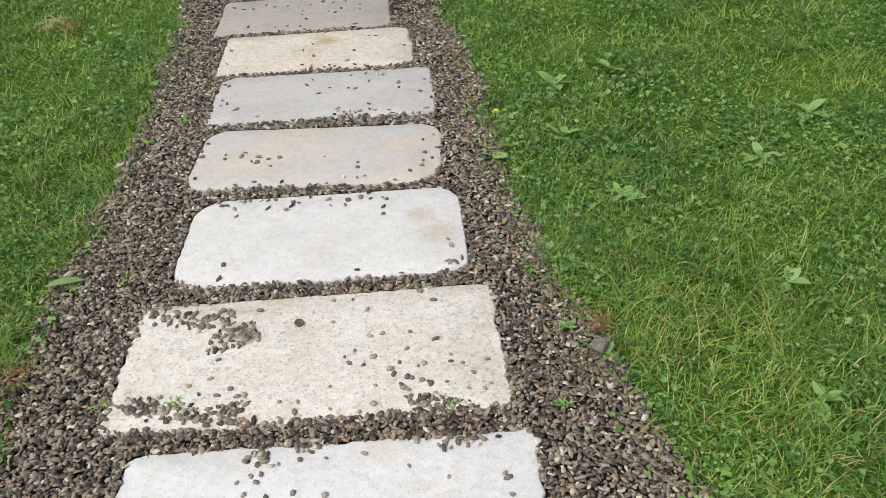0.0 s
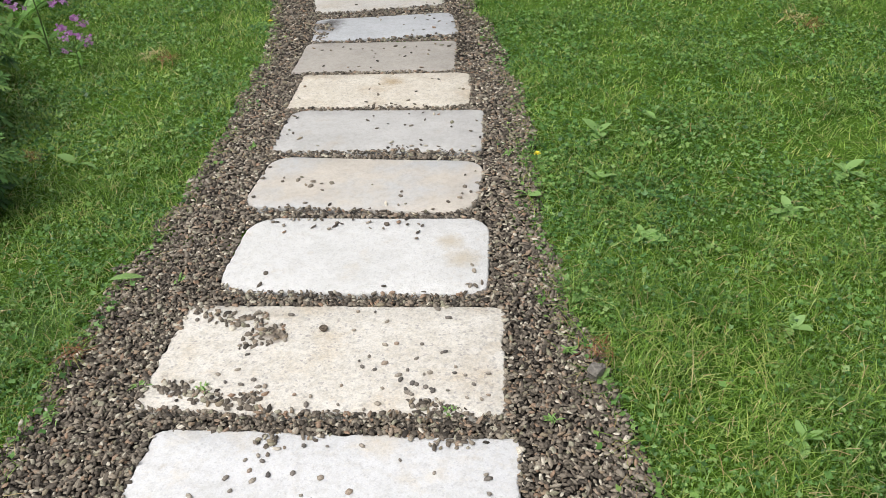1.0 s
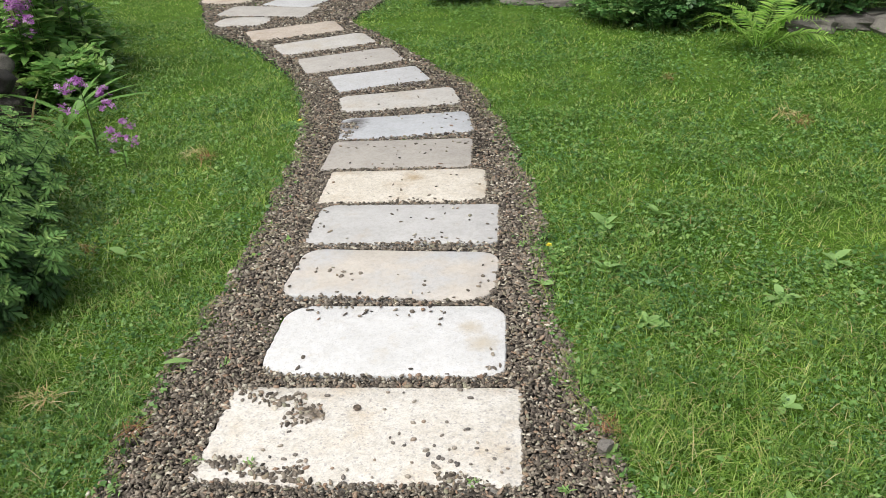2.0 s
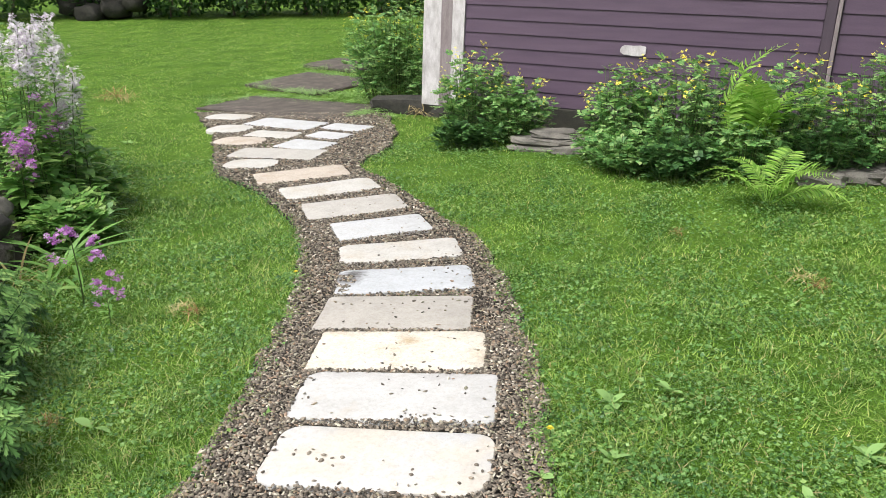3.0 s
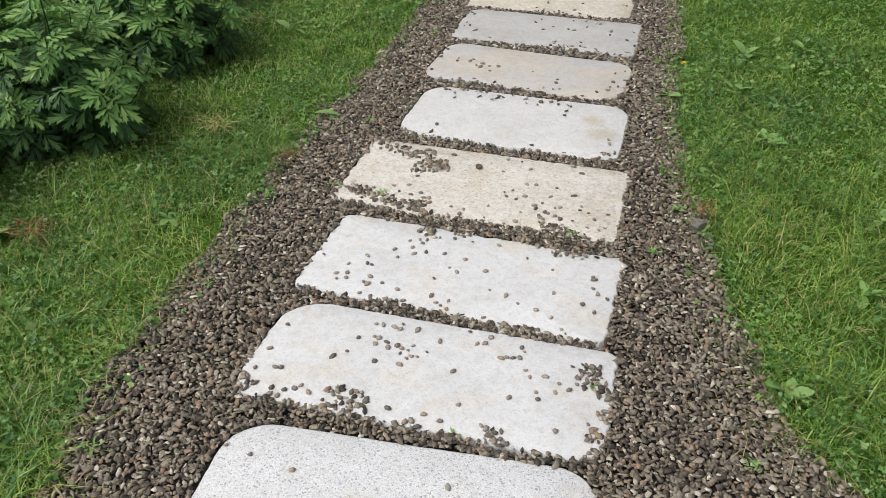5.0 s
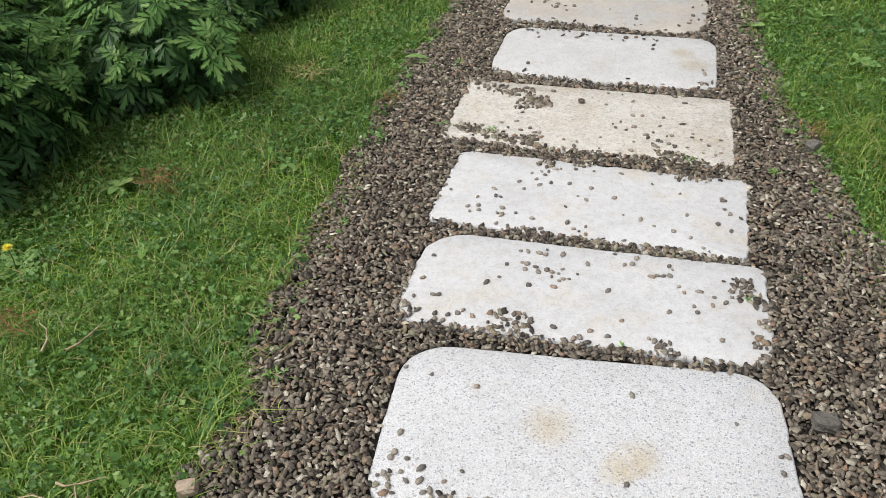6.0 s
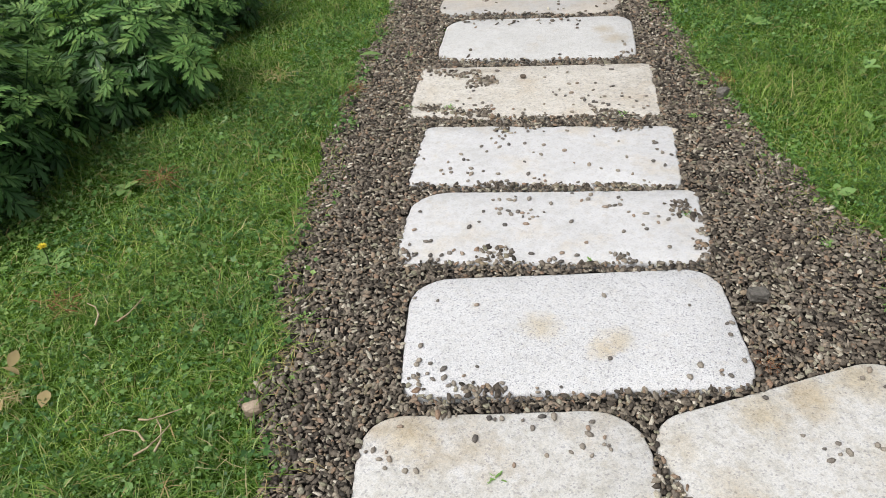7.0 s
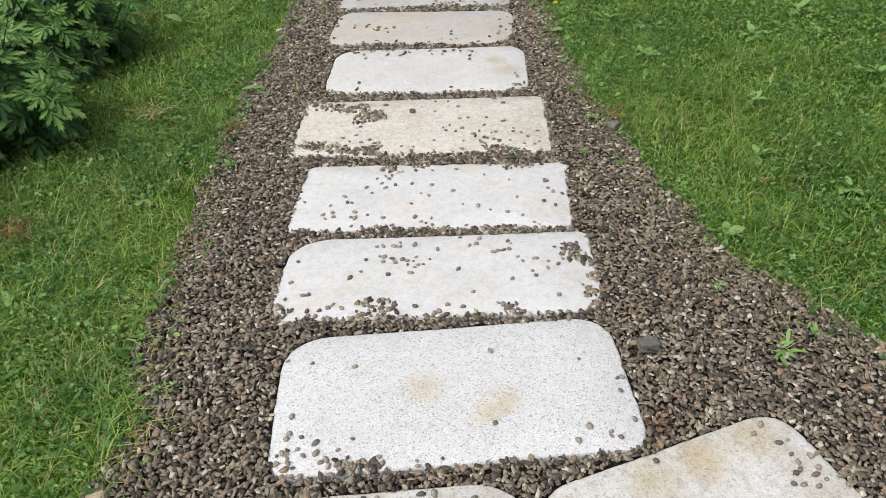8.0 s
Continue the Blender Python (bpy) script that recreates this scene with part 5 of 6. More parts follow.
# ---- rounded stones holding the raised end of the bed ----
for k, (x, y, dz, w, m) in enumerate(((-3.87, 4.34, -0.02, 0.24, M_BOULDER), (-3.63, 4.30, -0.05, 0.2, M_MOSSY_DIM), (-3.81, 4.36, 0.16, 0.22, M_BOULDER), (-3.81, 4.42, 0.34, 0.21, M_BOULDER), (-4.07, 4.40, 0.1, 0.28, M_BOULDER), (-4.10, 4.44, 0.33, 0.27, M_ROCK),
                                      (-3.91, 4.55, 0.5, 0.22, M_MOSSY_DIM), (-3.67, 4.48, 0.12, 0.2, M_MOSSY_DIM), (-4.12, 4.6, 0.55, 0.26, M_MOSSY_DIM), (-3.89, 4.86, 0.04, 0.24, M_BOULDER), (-3.92, 4.92, 0.24, 0.22, M_MOSSY_DIM), (-4.09, 5.2, 0.08, 0.26, M_BOULDER), (-4.19, 5.25, 0.28, 0.22, M_ROCK), (-4.37, 4.5, 0.1, 0.3, M_MOSSY_DIM), (-4.37, 4.55, 0.36, 0.28, M_BOULDER))):
    lay("boulder", rock(w * 1.2, w, w * 0.85, 140 + k, m, "boulder", 5), x, y, dz + w * 0.2, 47 * k, "rounded grey-brown stone stacked at the bed's end", "boulder", "stones holding the flower bed", True)


def strap_clump(x, y, n, size, seed, material, label, wide=0.075):
    """A clump of long arching strap leaves."""
    r = np.random.default_rng(seed)
    clump = new("strap_leaf_clump")
    clump.matrix_world = on_land(x, y, -0.03, 0, True)
    for k in range(n):
        v, t = leaves_on(strip_leaf(6, wide, 0.75, 0.2), r, [(r.normal(0, 0.03), r.normal(0, 0.03), 0)], np.array([6.283 * k / n + r.normal(0, 0.3)]), np.array([r.uniform(0.7, 1.25)]), np.array([size * r.uniform(0.7, 1.15)]))
        part("leaf", tri_mesh("leaf", v, t, material), clump)
    return tagged(clump, label, "plant", "strap-leaved plants of the bed")


strap_clump(-3.26, 4.66, 9, 0.4, 71, M_ROCKET, "clump of long arching green strap leaves")
strap_clump(-3.42, 4.5, 12, 0.36, 72, M_WITHER, "clump of yellowed withered strap leaves beside the stones", 0.04)
strap_clump(-3.35, 4.95, 12, 0.5, 73, M_ROCKET, "clump of long arching green strap leaves")
strap_clump(-3.05, 4.4, 6, 0.2, 74, M_ROCKET, "clump of long arching green strap leaves")


# ---- tall rockets with white and purple flower heads ----
def rocket(seed, height, petals, words):
    r = np.random.default_rng(seed)
    plant = new("dames_rocket")
    bend = r.normal(0, 0.08, 2)
    spine = [(bend[0] * s * s, bend[1] * s * s, height * s) for s in np.linspace(0, 1, 7)]
    stalk = part("stem", tri_mesh("stem", *tube(spine, 0.006, 0.003, 5), M_STEM), plant)
    n = 58 if height > 0.6 else 12
    s = np.sort(r.uniform(0.05, 0.88, n))
    at = np.stack([bend[0] * s * s, bend[1] * s * s, height * s], -1)
    part("foliage", tri_mesh("foliage", *leaves_on(LEAF_LANCE, r, at, np.arange(n) * 2.4 + r.normal(0, 0.3, n), r.uniform(0.1, 0.7, n), (0.22 if height > 0.6 else 0.15) * (1.1 - 0.55 * s) * r.uniform(0.8, 1.2, n)), M_ROCKET), plant)
    heads = [(0, 1.0, 120), (0.08, 0.93, 50)] if height > 1.1 else [(0, 1.0, 30), (0.08, 0.92, 24), (0.13, 0.84, 26), (0.17, 0.72, 20), (0.11, 0.66, 16)]
    for off, hs, count in heads:
        a = r.uniform(0, 6.283)
        c = np.array([bend[0] + off * math.cos(a), bend[1] + off * math.sin(a), height * hs])
        tall = 0.26 if height > 1.1 else 0.025
        wide = 0.03 if height > 1.1 else 0.024
        q = np.stack([r.normal(0, wide, count), r.normal(0, wide, count), r.uniform(-tall, 0.03, count)], -1)
        v, t = spread(*FLOWER, turns(r.uniform(0, 6.28, count), r.normal(0, 0.6, count), r.normal(0, 0.6, count), np.repeat(r.uniform(0.013, 0.02, count)[:, None], 3, 1)), c + q)
        part("flower_head", tri_mesh("flower_head", v, t, petals), stalk)
    return tagged(plant, words, "flowering plant", "tall flowers of the bed")


PALE = "tall flowering plant with pale lilac-white flower heads"
VIOLET = "flowering plant with bright purple flower heads"


def mound(x, y):
    """Height of the raised bed over the land."""
    s = np.clip((np.interp(y, *np.array(BED_EDGE).T) - x) / 0.5, 0, 1) * np.clip((y - 4.3) / 0.7, 0, 1) * np.clip((9.4 - y) / 0.8, 0, 1) * np.clip((x + 9) / 1.0, 0, 1)
    return 0.36 * s * s * (3 - 2 * s)


_gx, _gy = np.meshgrid(np.linspace(-9.2, -2.8, 70), np.linspace(4.1, 9.6, 60))
_gz = H(_gx, _gy) - 0.05 - 0.06 * (mound(_gx, _gy) < 0.02) + mound(_gx, _gy) + 0.012 * waves(_gx, _gy, 2, 71)
_i = np.arange(70 * 60).reshape(60, 70)
_t = np.concatenate([np.stack([_i[:-1, :-1], _i[:-1, 1:], _i[1:, 1:]], -1).reshape(-1, 3), np.stack([_i[:-1, :-1], _i[1:, 1:], _i[1:, :-1]], -1).reshape(-1, 3)])
tagged(new("flower_bed", tri_mesh("flower_bed", np.stack([_gx, _gy, _gz], -1), _t, M_BED, True)), "raised bed of dark damp earth under the flowers", "flower bed", kind="structure")


def on_bed(x, y, yaw):
    return on_land(x, y, -0.05 + float(mound(x, y)), yaw, True)


_kinds = [rocket(800, 1.3, M_PALE, PALE), rocket(801, 1.15, M_PALE, PALE), rocket(802, 0.85, M_PURPLE, VIOLET), rocket(803, 0.62, M_PURPLE, VIOLET), rocket(804, 1.45, M_PALE, PALE)]
_first = [(-4.1, 6.15), (-4.03, 6.25), (-4.05, 5.75), (-4.1, 5.55), (-4.25, 6.2)]
for _ob, (x, y) in zip(_kinds, _first):
    _ob.matrix_world = on_bed(x, y, 0)
for k in range(17):
    kind = (0, 1, 4, 0, 1, 4, 1, 0, 4, 2)[k % 10]
    y = rng.uniform(5.7, 7.8)
    x = np.interp(y, *np.array(BED_EDGE).T) - 0.08 - abs(rng.normal(0, 0.55))
    copy_thing(_kinds[kind], on_bed(x, y, rng.uniform(0, 360)))
for x, y, kind in ((-4.45, 6.1, 0), (-4.5, 6.3, 4), (-4.35, 6.4, 1), (-4.6, 6.2, 0)):
    copy_thing(_kinds[kind], on_bed(x, y, 90 * kind))
for k, (x, y) in enumerate(((-4.15, 5.9), (-4.2, 5.6), (-4.4, 6.0), (-4.5, 6.4), (-4.3, 6.1))):
    copy_thing(_kinds[2 + k % 2], on_bed(x, y, 70 * k))
_low = rocket(805, 0.5, M_PURPLE, "low flowering plant with bright purple flower heads")
_low.matrix_world = on_land(-2.8, 4.36, -0.035, 0, True) @ Matrix.Scale(0.98, 4)
for x, y, a, s in ((-2.44, 4.1, 40, 0.5), (-2.5, 4.18, 160, 0.6)):
    copy_thing(_low, on_land(x, y, -0.035, a, True) @ Matrix.Scale(s, 4))


# ---- leafy undergrowth along the bed, the shed's shrubs ----
def thicket(name, x, y, rx, ry, height, n, unit, size, material, seed, label, group="", flowers=0, category="shrub"):
    """A shrub: many stems, each with leaves spread along it; flowers on stalks above."""
    r = np.random.default_rng(seed)
    bush = new(name)
    bush.matrix_world = on_land(x, y, -0.035, 0, True)
    stems, leaves = [], []
    tips = []
    for k in range(n):
        a, q = k * 2.39996 + r.normal(0, 0.2), math.sqrt((k + 0.5) / n)
        tip = np.array([rx * q * math.cos(a), ry * q * math.sin(a), height * (1 - 0.5 * q ** 3) * r.uniform(0.75, 1.1)])
        base = tip * [0.55, 0.55, 0]
        mid = (base + tip) / 2 + [0, 0, 0.06]
        stems.append(tube([base, mid, tip], 0.005, 0.002, 4))
        m = int(r.integers(11, 17) * (1.7 if height > 1.2 else 1))
        s = r.uniform(0.15, 1.0, m)[:, None]
        at = (1 - s) ** 2 * base + 2 * s * (1 - s) * mid + s * s * tip + r.normal(0, 0.02, (m, 3))
        leaves.append(leaves_on(unit, r, at, r.uniform(0, 6.283, m), r.normal(0.2, 0.35, m), size * r.uniform(0.6, 1.25, m)))
        tips.append(tip)
    part("branching_stem", tri_mesh("branching_stem", *joined(stems), M_STEM), bush)
    part("foliage", tri_mesh("foliage", *joined(leaves), material), bush)
    if flowers:
        v, t = [], []
        for k in range(flowers):
            tip = tips[int(r.integers(0, n))] + [r.normal(0, 0.06), r.normal(0, 0.06), r.uniform(-0.03, 0.07)]
            c = r.integers(2, 5)
            f = spread(*FLOWER, turns(r.uniform(0, 6.28, c), r.normal(0, 0.5, c), r.normal(0, 0.5, c), np.repeat(r.uniform(0.014, 0.021, c)[:, None], 3, 1)), tip + r.normal(0, 0.022, (c, 3)))
            tagged(part("flower", tri_mesh("flower", *f, M_YELLOW), bush), kind="stuff")
    return tagged(bush, label, category, group)


CEL = "green shrub with lobed leaves and small yellow flowers"
for k, (x, y, rx, ry, h, n, fl) in enumerate(((-2.95, 12.35, 0.9, 0.65, 1.5, 150, 34), (-2.3, 11.9, 0.4, 0.35, 1.0, 50, 8), (-1.3, 9.75, 0.5, 0.4, 1.05, 70, 18), (-0.75, 9.5, 0.42, 0.32, 0.75, 50, 10),
                                              (0.4, 8.75, 0.42, 0.45, 0.95, 60, 16), (1.0, 8.55, 0.6, 0.5, 1.05, 84, 26), (1.9, 8.5, 0.6, 0.5, 1.0, 74, 20), (2.75, 8.35, 0.6, 0.5, 1.05, 74, 18), (3.6, 8.3, 0.6, 0.5, 1.0, 60, 10),
                                              (0.45, 8.15, 0.4, 0.3, 0.42, 40, 0), (0.95, 7.85, 0.4, 0.28, 0.45, 44, 0), (1.55, 7.9, 0.4, 0.28, 0.6, 40, 0), (2.2, 7.95, 0.42, 0.25, 0.55, 36, 0), (0.2, 8.5, 0.25, 0.25, 0.4, 24, 0), (-1.3, 9.2, 0.45, 0.22, 0.3, 34, 0))):
    # every other low shrub gets darker leaves, imitating shadow at the shrubs' foot
    thicket("celandine", x, y, rx, ry, h, n, LEAF_LOBED, 0.095, M_CELANDINE if fl or k % 2 else M_MUGWORT, 900 + k, CEL if fl else "low green shrub with broad lobed leaves", "shrubs along the shed", int(fl * 2.2))
for k, (x, y, rx, ry, h) in enumerate(((-4.2, 5.2, 0.3, 0.3, 0.3), (-3.95, 5.8, 0.4, 0.4, 0.45), (-4.45, 6.5, 0.45, 0.5, 0.5), (-5.0, 7.3, 0.5, 0.5, 0.5), (-3.75, 5.55, 0.25, 0.3, 0.35), (-4.6, 5.6, 0.6, 0.6, 0.7), (-5.3, 6.6, 0.7, 0.7, 0.8))):
    thicket("bed_plant", x, y, rx, ry, h, 46, LEAF_LANCE if k % 2 else LEAF_LOBED, 0.13, M_ROCKET, 930 + k, "leafy green plant at the flower bed's edge", "undergrowth of the bed", 0, "plant")


# ---- ferns ----
def frond_mesh(seed, length=0.85):
    r = np.random.default_rng(seed)
    n = 28
    s = np.linspace(0.1, 0.98, n)
    spine = lambda q: np.stack([0 * q, length * (0.75 * q + 0.05 * q * q), length * (0.72 * q - 0.62 * q ** 2.6)], -1)
    pts = spine(np.linspace(0, 1, 9))
    wide = 0.17 * np.sin(np.pi * np.clip(s, 0, 1) ** 0.75) ** 0.8 * length / 0.85 + 0.008
    at = spine(s)
    pin = strip_leaf(5, 0.125, 0.3, 0.1, 0.42)
    pieces = [tube(pts, 0.005, 0.0015, 4)]
    for side in (-1, 1):
        pieces.append(leaves_on(pin, r, at, np.full(n, -side * 1.2) + r.normal(0, 0.05, n), 0.25 + r.normal(0, 0.08, n), wide, np.full(n, 0.0)))
    return tri_mesh("frond", *joined(pieces), M_FERN)


FRONDS = [frond_mesh(960 + k, ln) for k, ln in enumerate((0.85, 0.78, 0.92))]


def fern(x, y, n, tilt, size, seed):
    r = np.random.default_rng(seed)
    plant = new("fern")
    plant.matrix_world = on_land(x, y, -0.03, 0, True)
    for k in range(n):
        m = Matrix.Rotation(6.283 * k / n + r.normal(0, 0.2), 4, "Z") @ Matrix.Rotation(radians(tilt + r.normal(0, 12)), 4, "X") @ Matrix.Rotation(r.normal(0, 0.2), 4, "Y") @ Matrix.Translation((0, 0.03, 0.02)) @ Matrix.Scale(size * r.uniform(0.85, 1.1), 4)
        part("frond", FRONDS[k % 3], plant, m=m)
    return tagged(plant, "bright yellow-green fern with feathery arching fronds", "fern", "ferns by the shed")


fern(1.52, 8.06, 10, 60, 1.5, 4)
fern(1.6, 7.1, 9, 14, 0.9, 2)


# ---- far hedges ----
def hedge_bush(x, y, rx, ry, h, n, seed):
    r = np.random.default_rng(seed)
    bush = new("hedge_bush")
    bush.matrix_world = on_land(x, y, -0.035, 0, True)
    d = r.normal(0, 1, (n, 3))
    d /= np.linalg.norm(d, axis=1)[:, None]
    q = r.uniform(0.55, 1.0, n) ** 0.5 * (1 + 0.16 * waves(d[:, 0] * 2, d[:, 1] * 2 + d[:, 2], 0.9, seed))
    at = np.stack([d[:, 0] * rx * q, d[:, 1] * ry * q, h * 0.5 + d[:, 2] * h * 0.5 * q], -1)
    at[:, 2] = np.maximum(at[:, 2], 0.03)
    part("crown", tri_mesh("crown", *leaves_on(LEAF_SIMPLE, r, at, r.uniform(0, 6.28, n), r.normal(0.1, 0.5, n), 0.2 * r.uniform(0.7, 1.3, n)), M_HEDGE), bush)
    part("branching_stem", tri_mesh("branching_stem", *joined([tube([(0.3 * rx * math.cos(a), 0.3 * ry * math.sin(a), 0), (0.5 * rx * math.cos(a), 0.5 * ry * math.sin(a), h * 0.7)], 0.03, 0.01) for a in range(6)]), M_WOOD), bush)
    return tagged(bush, "dense dark green bush at the far edge of the lawn", "bush", "far hedge")


for k, (x, y, rx, ry, h) in enumerate(((-18.5, 22.5, 1.8, 1.5, 2.6), (-16.2, 24.0, 1.8, 1.4, 2.4), (-13.6, 24.4, 1.8, 1.4, 2.0), (-11.3, 25.0, 1.7, 1.4, 2.3), (-9.0, 25.4, 1.8, 1.4, 2.4), (-6.6, 25.6, 1.8, 1.4, 2.5), (-4.2, 25.8, 1.8, 1.4, 2.6), (-21.0, 20.5, 2.0, 1.6, 2.8), (-1.8, 26.0, 1.8, 1.4, 2.6))):
    hedge_bush(x, y, rx, ry, h, 2600, 980 + k)


# ---- small things in the lawn and on the path ----
def rosette(name, x, y, n, size, seed, label, unit=LEAF_BROAD, material=M_WEED, pitch=0.55):
    r = np.random.default_rng(seed)
    plant = new(name)
    plant.matrix_world = on_land(x, y, -0.015)
    for k in range(n):
        v, t = leaves_on(unit, r, [(0, 0, 0.01)], np.array([6.283 * k / n + r.normal(0, 0.25)]), np.array([pitch + r.normal(0, 0.3)]), np.array([0.72 * size * r.uniform(0.7, 1.15)]))
        part("leaf", tri_mesh("leaf", v, t, material), plant)
    return tagged(plant, label, "weed", "broad-leaved weeds in the lawn")


for k, (x, y, n, s) in enumerate(((0.39, 3.53, 7, 0.12), (0.55, 2.66, 7, 0.11), (1.07, 2.91, 7, 0.11), (0.39, 3.07, 5, 0.10), (1.33, 3.25, 5, 0.11), (0.36, 2.29, 4, 0.07), (0.64, 3.68, 6, 0.10), (0.14, 2.92, 5, 0.08), (0.9, 1.75, 6, 0.08), (1.15, 1.55, 5, 0.09), (0.42, 1.9, 4, 0.05), (0.72, 1.25, 5, 0.09), (-1.782, 2.981, 3, 0.13), (-1.2, 1.3, 4, 0.06), (-1.65, 1.0, 6, 0.08), (-1.35, 0.75, 5, 0.06), (0.95, 2.2, 5, 0.08), (1.5, 2.5, 6, 0.09), (1.9, 3.6, 6, 0.1))):
    rosette("plantain", x, y, n, s, 1000 + k, "rosette of broad pale green leaves in the grass")


def dandelion(x, y, h, seed):
    r = np.random.default_rng(seed)
    plant = new("dandelion")
    plant.matrix_world = on_land(x, y, -0.03, 0, True)
    stalk = part("stem", tri_mesh("stem", *tube([(0, 0, 0), (0.006, 0.002, h * 0.6), (0.004, 0, h)], 0.0022, 0.0018), M_STEM), plant)
    n = 46
    v, t = spread(*strip_leaf(3, 0.28, 0.15, 0.1), turns(np.arange(n) * 2.4, np.linspace(0.1, 1.2, n), np.zeros(n), np.repeat(np.linspace(0.018, 0.011, n)[:, None], 3, 1)), np.array([(0.004, 0, h)] * n))
    part("flower_head", tri_mesh("flower_head", v, t, M_YELLOW), stalk)
    v, t = leaves_on(lobed_leaf(3, 70, 0.2, 0.2, 0.25, False), r, [(0, 0, 0.01)] * 6, np.arange(6) * 1.05, r.uniform(0.2, 0.5, 6), np.full(6, 0.09))
    part("foliage", tri_mesh("foliage", v, t, M_WEED), plant)
    return tagged(plant, "single yellow dandelion flowering in the grass", "dandelion", "dandelions")


dandelion(-1.648, 0.560, 0.10, 1), dandelion(0.14, 3.22, 0.06, 2), dandelion(-1.68, 5.02, 0.05, 3), dandelion(-5.6, 9.2, 0.2, 4)


def straw_tuft(x, y, size, n, seed, material, label):
    r = np.random.default_rng(seed)
    q = np.stack([r.normal(0, size * 0.35, n), r.normal(0, size * 0.35, n), r.uniform(-0.01, 0.02, n)], -1)
    a, ln = r.uniform(0, 6.283, n), size * r.uniform(0.4, 1.0, n)
    v, t = spread(*strip_leaf(3, 0.05, 0.3, 0.1), turns(a, r.normal(0.25, 0.3, n), None, np.repeat(ln[:, None], 3, 1)), q)
    lay("dead_grass", tri_mesh("dead_grass", v, t, material), x, y, 0.032, 0, label, "dead grass", "tufts of dead grass")


for k, (x, y, s, m) in enumerate(((-1.04, 1.77, 0.058, M_RUST), (-1.440, 0.356, 0.06, M_RUST), (-2.10, 4.28, 0.10, M_STRAW), (-1.98, 4.22, 0.08, M_RUST), (1.50, 5.24, 0.10, M_STRAW), (0.82, 6.11, 0.07, M_RUST), (-1.51, 1.03, 0.08, M_RUST), (-1.952, 2.952, 0.06, M_RUST), (-1.43, 1.88, 0.08, M_STRAW), (-7.9, 12.4, 0.35, M_RUST), (-7.6, 12.2, 0.3, M_STRAW), (0.40, 1.98, 0.05, M_RUST), (1.56, 5.1, 0.08, M_RUST), (-1.357, 0.004, 0.05, M_STRAW), (-2.3, 11.2, 0.25, M_STRAW), (0.455, 0.43, 0.03, M_RUST))):
    straw_tuft(x, y, s, 60, 1100 + k, m, "small tuft of dry brown dead grass")


def sprig(x, y, size, n, seed, unit=LEAF_LANCE, wide=0.3):
    r = np.random.default_rng(seed)
    q = np.stack([r.normal(0, size * wide, n), r.normal(0, size * wide, n), np.zeros(n)], -1)
    v, t = leaves_on(unit, r, q, r.uniform(0, 6.28, n), r.uniform(0.2, 1.0, n), size * r.uniform(0.5, 1.1, n))
    tagged(lay("weed_sprig", tri_mesh("weed_sprig", v, t, M_WEED), x, y, 0.002, 0, "small green weed sprouting through the gravel", "weed", "weeds in the gravel"), kind="stuff")


for k, (x, y, s) in enumerate(((0.79, 0.74, 0.08), (0.04, 1.72, 0.04), (-0.80, 1.70, 0.04), (0.02, 0.80, 0.035), (0.27, 1.09, 0.03), (-0.93, 2.2, 0.04), (-0.88, 0.62, 0.04), (0.3, 1.72, 0.04), (-0.62, 1.70, 0.04), (0.88, 0.82, 0.04), (0.66, 0.98, 0.03), (-0.74, 0.45, 0.04), (0.33, 2.0, 0.05), (-1.08, 3.2, 0.05), (0.03, 3.28, 0.05), (-0.97, 1.55, 0.04), (-0.12, 0.02, 0.03), (-0.86, 1.05, 0.03), (-4.6, 12.9, 0.2), (-4.0, 12.7, 0.2), (-3.5, 12.4, 0.2), (-4.9, 13.1, 0.2), (-3.0, 11.4, 0.15), (-3.2, 11.2, 0.12), (-2.7, 11.0, 0.15), (-5.9, 12.2, 0.15), (-5.6, 12.5, 0.15), (-5.1, 12.7, 0.18), (-3.3, 12.1, 0.18), (-2.95, 11.6, 0.15), (-4.4, 13.0, 0.2), (-3.8, 12.8, 0.2), (-6.0, 13.9, 0.15), (-5.9, 14.4, 0.15))):
    if y < 8:
        sprig(x, y, s * 0.62, 14, 1200 + k)
    else:
        sprig(x, y, s * 0.75, 70, 1200 + k, strip_leaf(3, 0.08, 0.5), 0.8)

# grass creeping over the flagstones' edges
for k, (x, y, w, d, yaw) in enumerate(((-4.45, 11.75, 2.75, 1.25, -20), (-5.0, 14.0, 1.9, 1.5, -28), (-5.0, 15.9, 1.5, 1.0, -30))):
    _n = 34
    _u = rng.uniform(-0.5, 0.5, _n)
    _v = np.where(rng.uniform(0, 1, _n) < 0.5, 0.5, -0.5) * d + rng.normal(0, 0.03, _n)
    for u, v in zip(_u * w, _v):
        c, s = math.cos(radians(yaw)), math.sin(radians(yaw))
        if k == 0 and v < 0:
            u, v = (-0.5 if u < -0.7 else 0.5) * w, u * 0.4
        sprig(x + u * c - v * s, y + u * s + v * c, rng.uniform(0.05, 0.11), 40, int(rng.integers(0, 9999)), strip_leaf(3, 0.08, 0.5), 0.9)

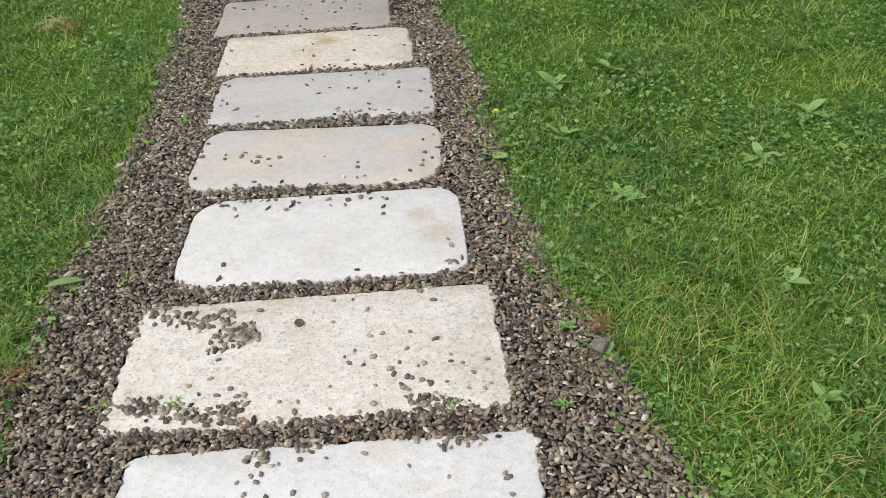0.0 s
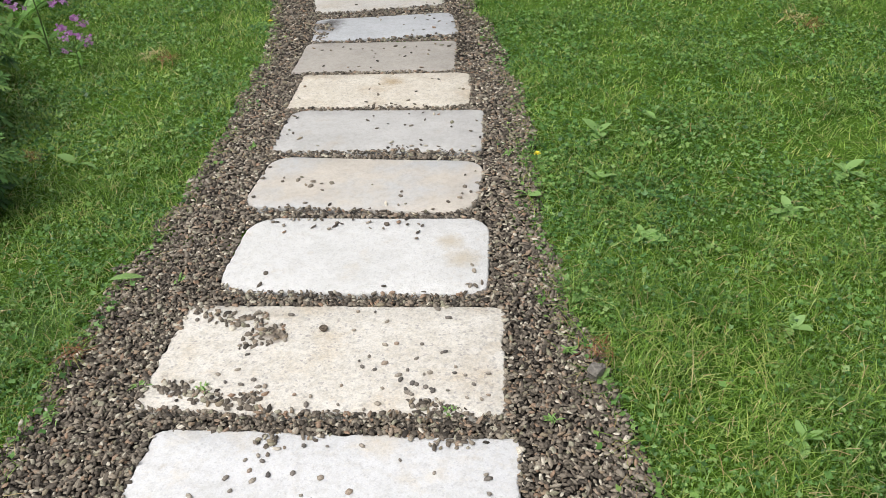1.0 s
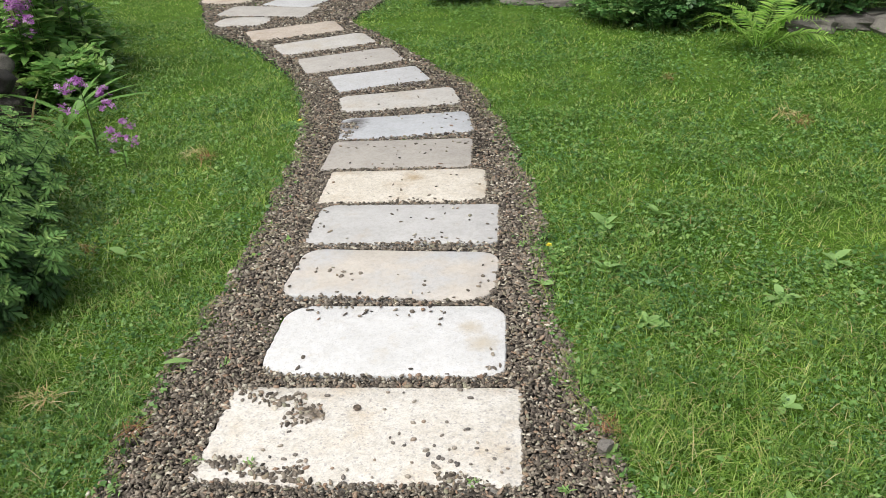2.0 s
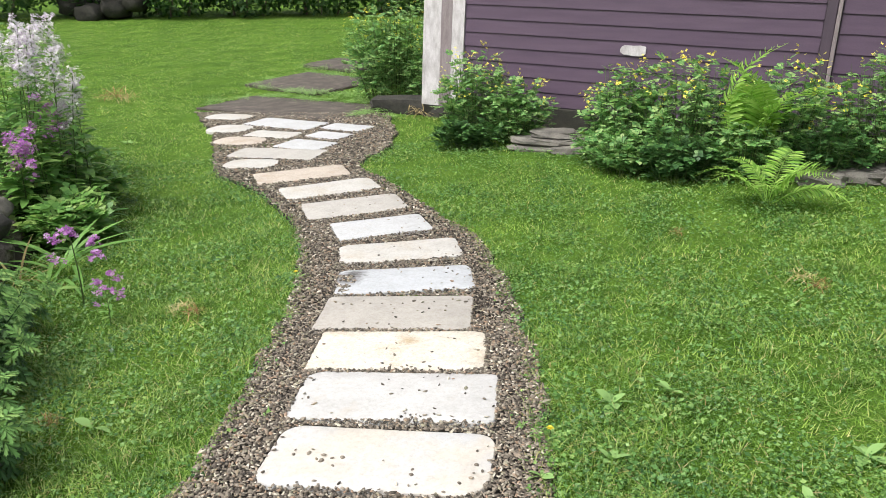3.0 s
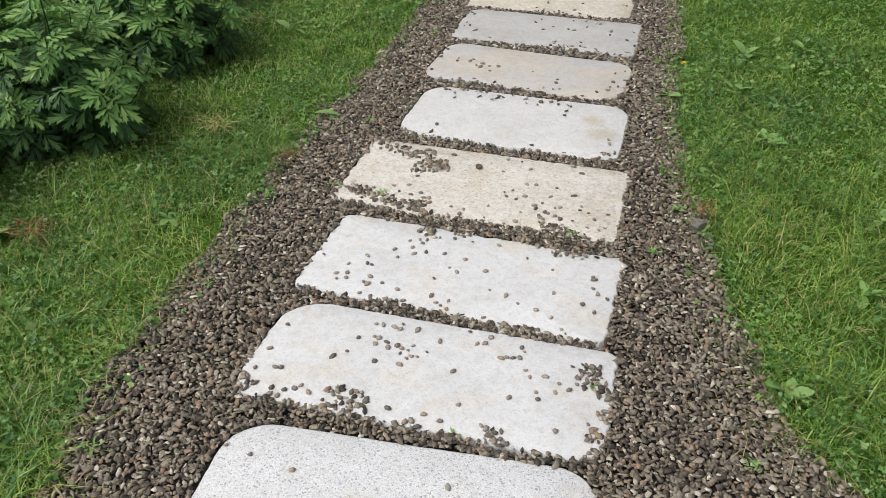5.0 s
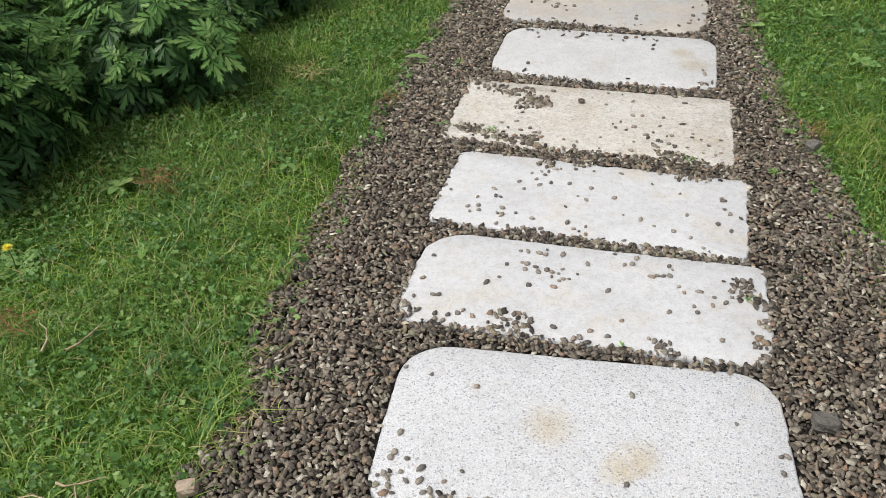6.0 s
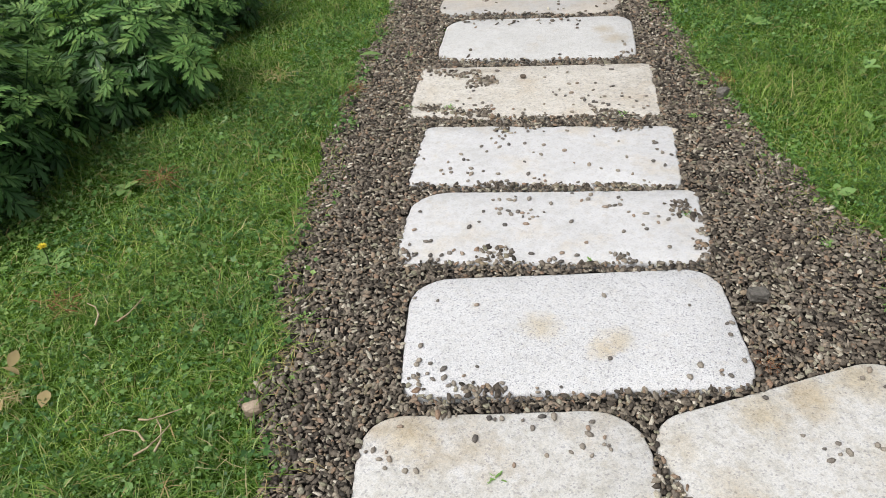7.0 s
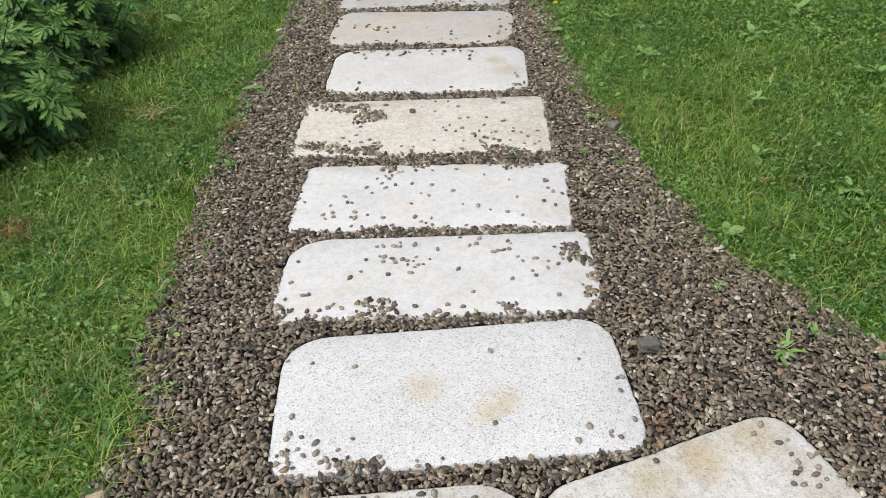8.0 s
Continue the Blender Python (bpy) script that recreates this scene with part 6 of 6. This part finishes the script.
_lf = leaves_on(LEAF_LANCE, np.random.default_rng(1), [(0, 0, 0)], np.array([0.0]), np.array([0.1]), np.array([0.11]), np.array([0.2]))
lay("fallen_leaf", tri_mesh("fallen_leaf", *_lf, M_WEED), -1.14, 2.13, 0.025, -55, "long pale green leaf lying at the gravel's edge", "leaf")
lay("fallen_leaf", tri_mesh("fallen_leaf", *leaves_on(LEAF_BROAD, np.random.default_rng(2), [(0, 0, 0)], np.array([0.0]), np.array([0.3]), np.array([0.06]), np.array([0.3])), M_STRAW), -1.261, 0.008, 0.02, 20, "yellowed dry leaf lying in the grass", "leaf")
for k, (x, y) in enumerate(((-1.442, 0.117), (-1.396, 0.099), (-1.425, 0.072), (-1.384, 0.016))):
    lay("fallen_leaf", tri_mesh("fallen_leaf", *leaves_on(LEAF_BROAD, np.random.default_rng(30 + k), [(0, 0, 0)], np.array([0.0]), np.array([0.5]), np.array([0.055]), np.array([0.7])), M_STRAW), x, y, 0.018, 70 * k, "pale curled dry leaf lying in the grass", "leaf", "dry leaves in the grass")
_cup = [(0.0125 * math.cos(a) * q, 0.0125 * math.sin(a) * q, z) for q, z in ((0.35, 0.002), (0.85, 0.003), (1.05, 0.009), (0.9, 0.012), (0.7, 0.006), (0.3, 0.0045)) for a in np.linspace(0, 6.283, 13)[:-1]]
_ct = [(k * 12 + j, k * 12 + (j + 1) % 12, (k + 1) * 12 + (j + 1) % 12) for k in range(5) for j in range(12)] + [(k * 12 + j, (k + 1) * 12 + (j + 1) % 12, (k + 1) * 12 + j) for k in range(5) for j in range(12)]
lay("acorn_cup", tri_mesh("acorn_cup", _cup, _ct, M_WOOD, True), -0.38, 2.0, 0.0035, 0, "small brown empty acorn cup on a cream slab", "acorn cup")
lay("pebble", rock(0.04, 0.03, 0.026, 77, M_TANSTONE, "pebble", 2), -0.735, 0.105, 0.012, 30, "larger tan pebble at the edge of the gravel", "pebble")
lay("pebble", rock(0.05, 0.04, 0.03, 79, M_ROCK, "pebble", 2), 0.455, 0.714, 0.012, 10, "larger grey pebble in the gravel", "pebble")
lay("pebble", rock(0.045, 0.035, 0.03, 78, M_ROCK, "pebble", 2), 0.402, 1.915, 0.012, 60, "larger grey-tan pebble at the edge of the gravel", "pebble")
for k, (x, y, a) in enumerate(((-0.949, -0.079, 10), (-0.906, -0.068, 60), (-0.996, 0.021, -30), (-1.309, 0.311, 80), (-1.255, 0.336, 20), (-0.944, -0.039, 130))):
    _w = tube([(0, 0, 0), (0.03, 0.01, 0.012), (0.05, 0.04, 0.016), (0.06, 0.085, 0.008)], 0.0034, 0.0014)
    lay("twig", tri_mesh("twig", *_w, M_BARK), x, y, 0.015, a, "thin pale crooked twig lying in the grass", "twig", "twigs")
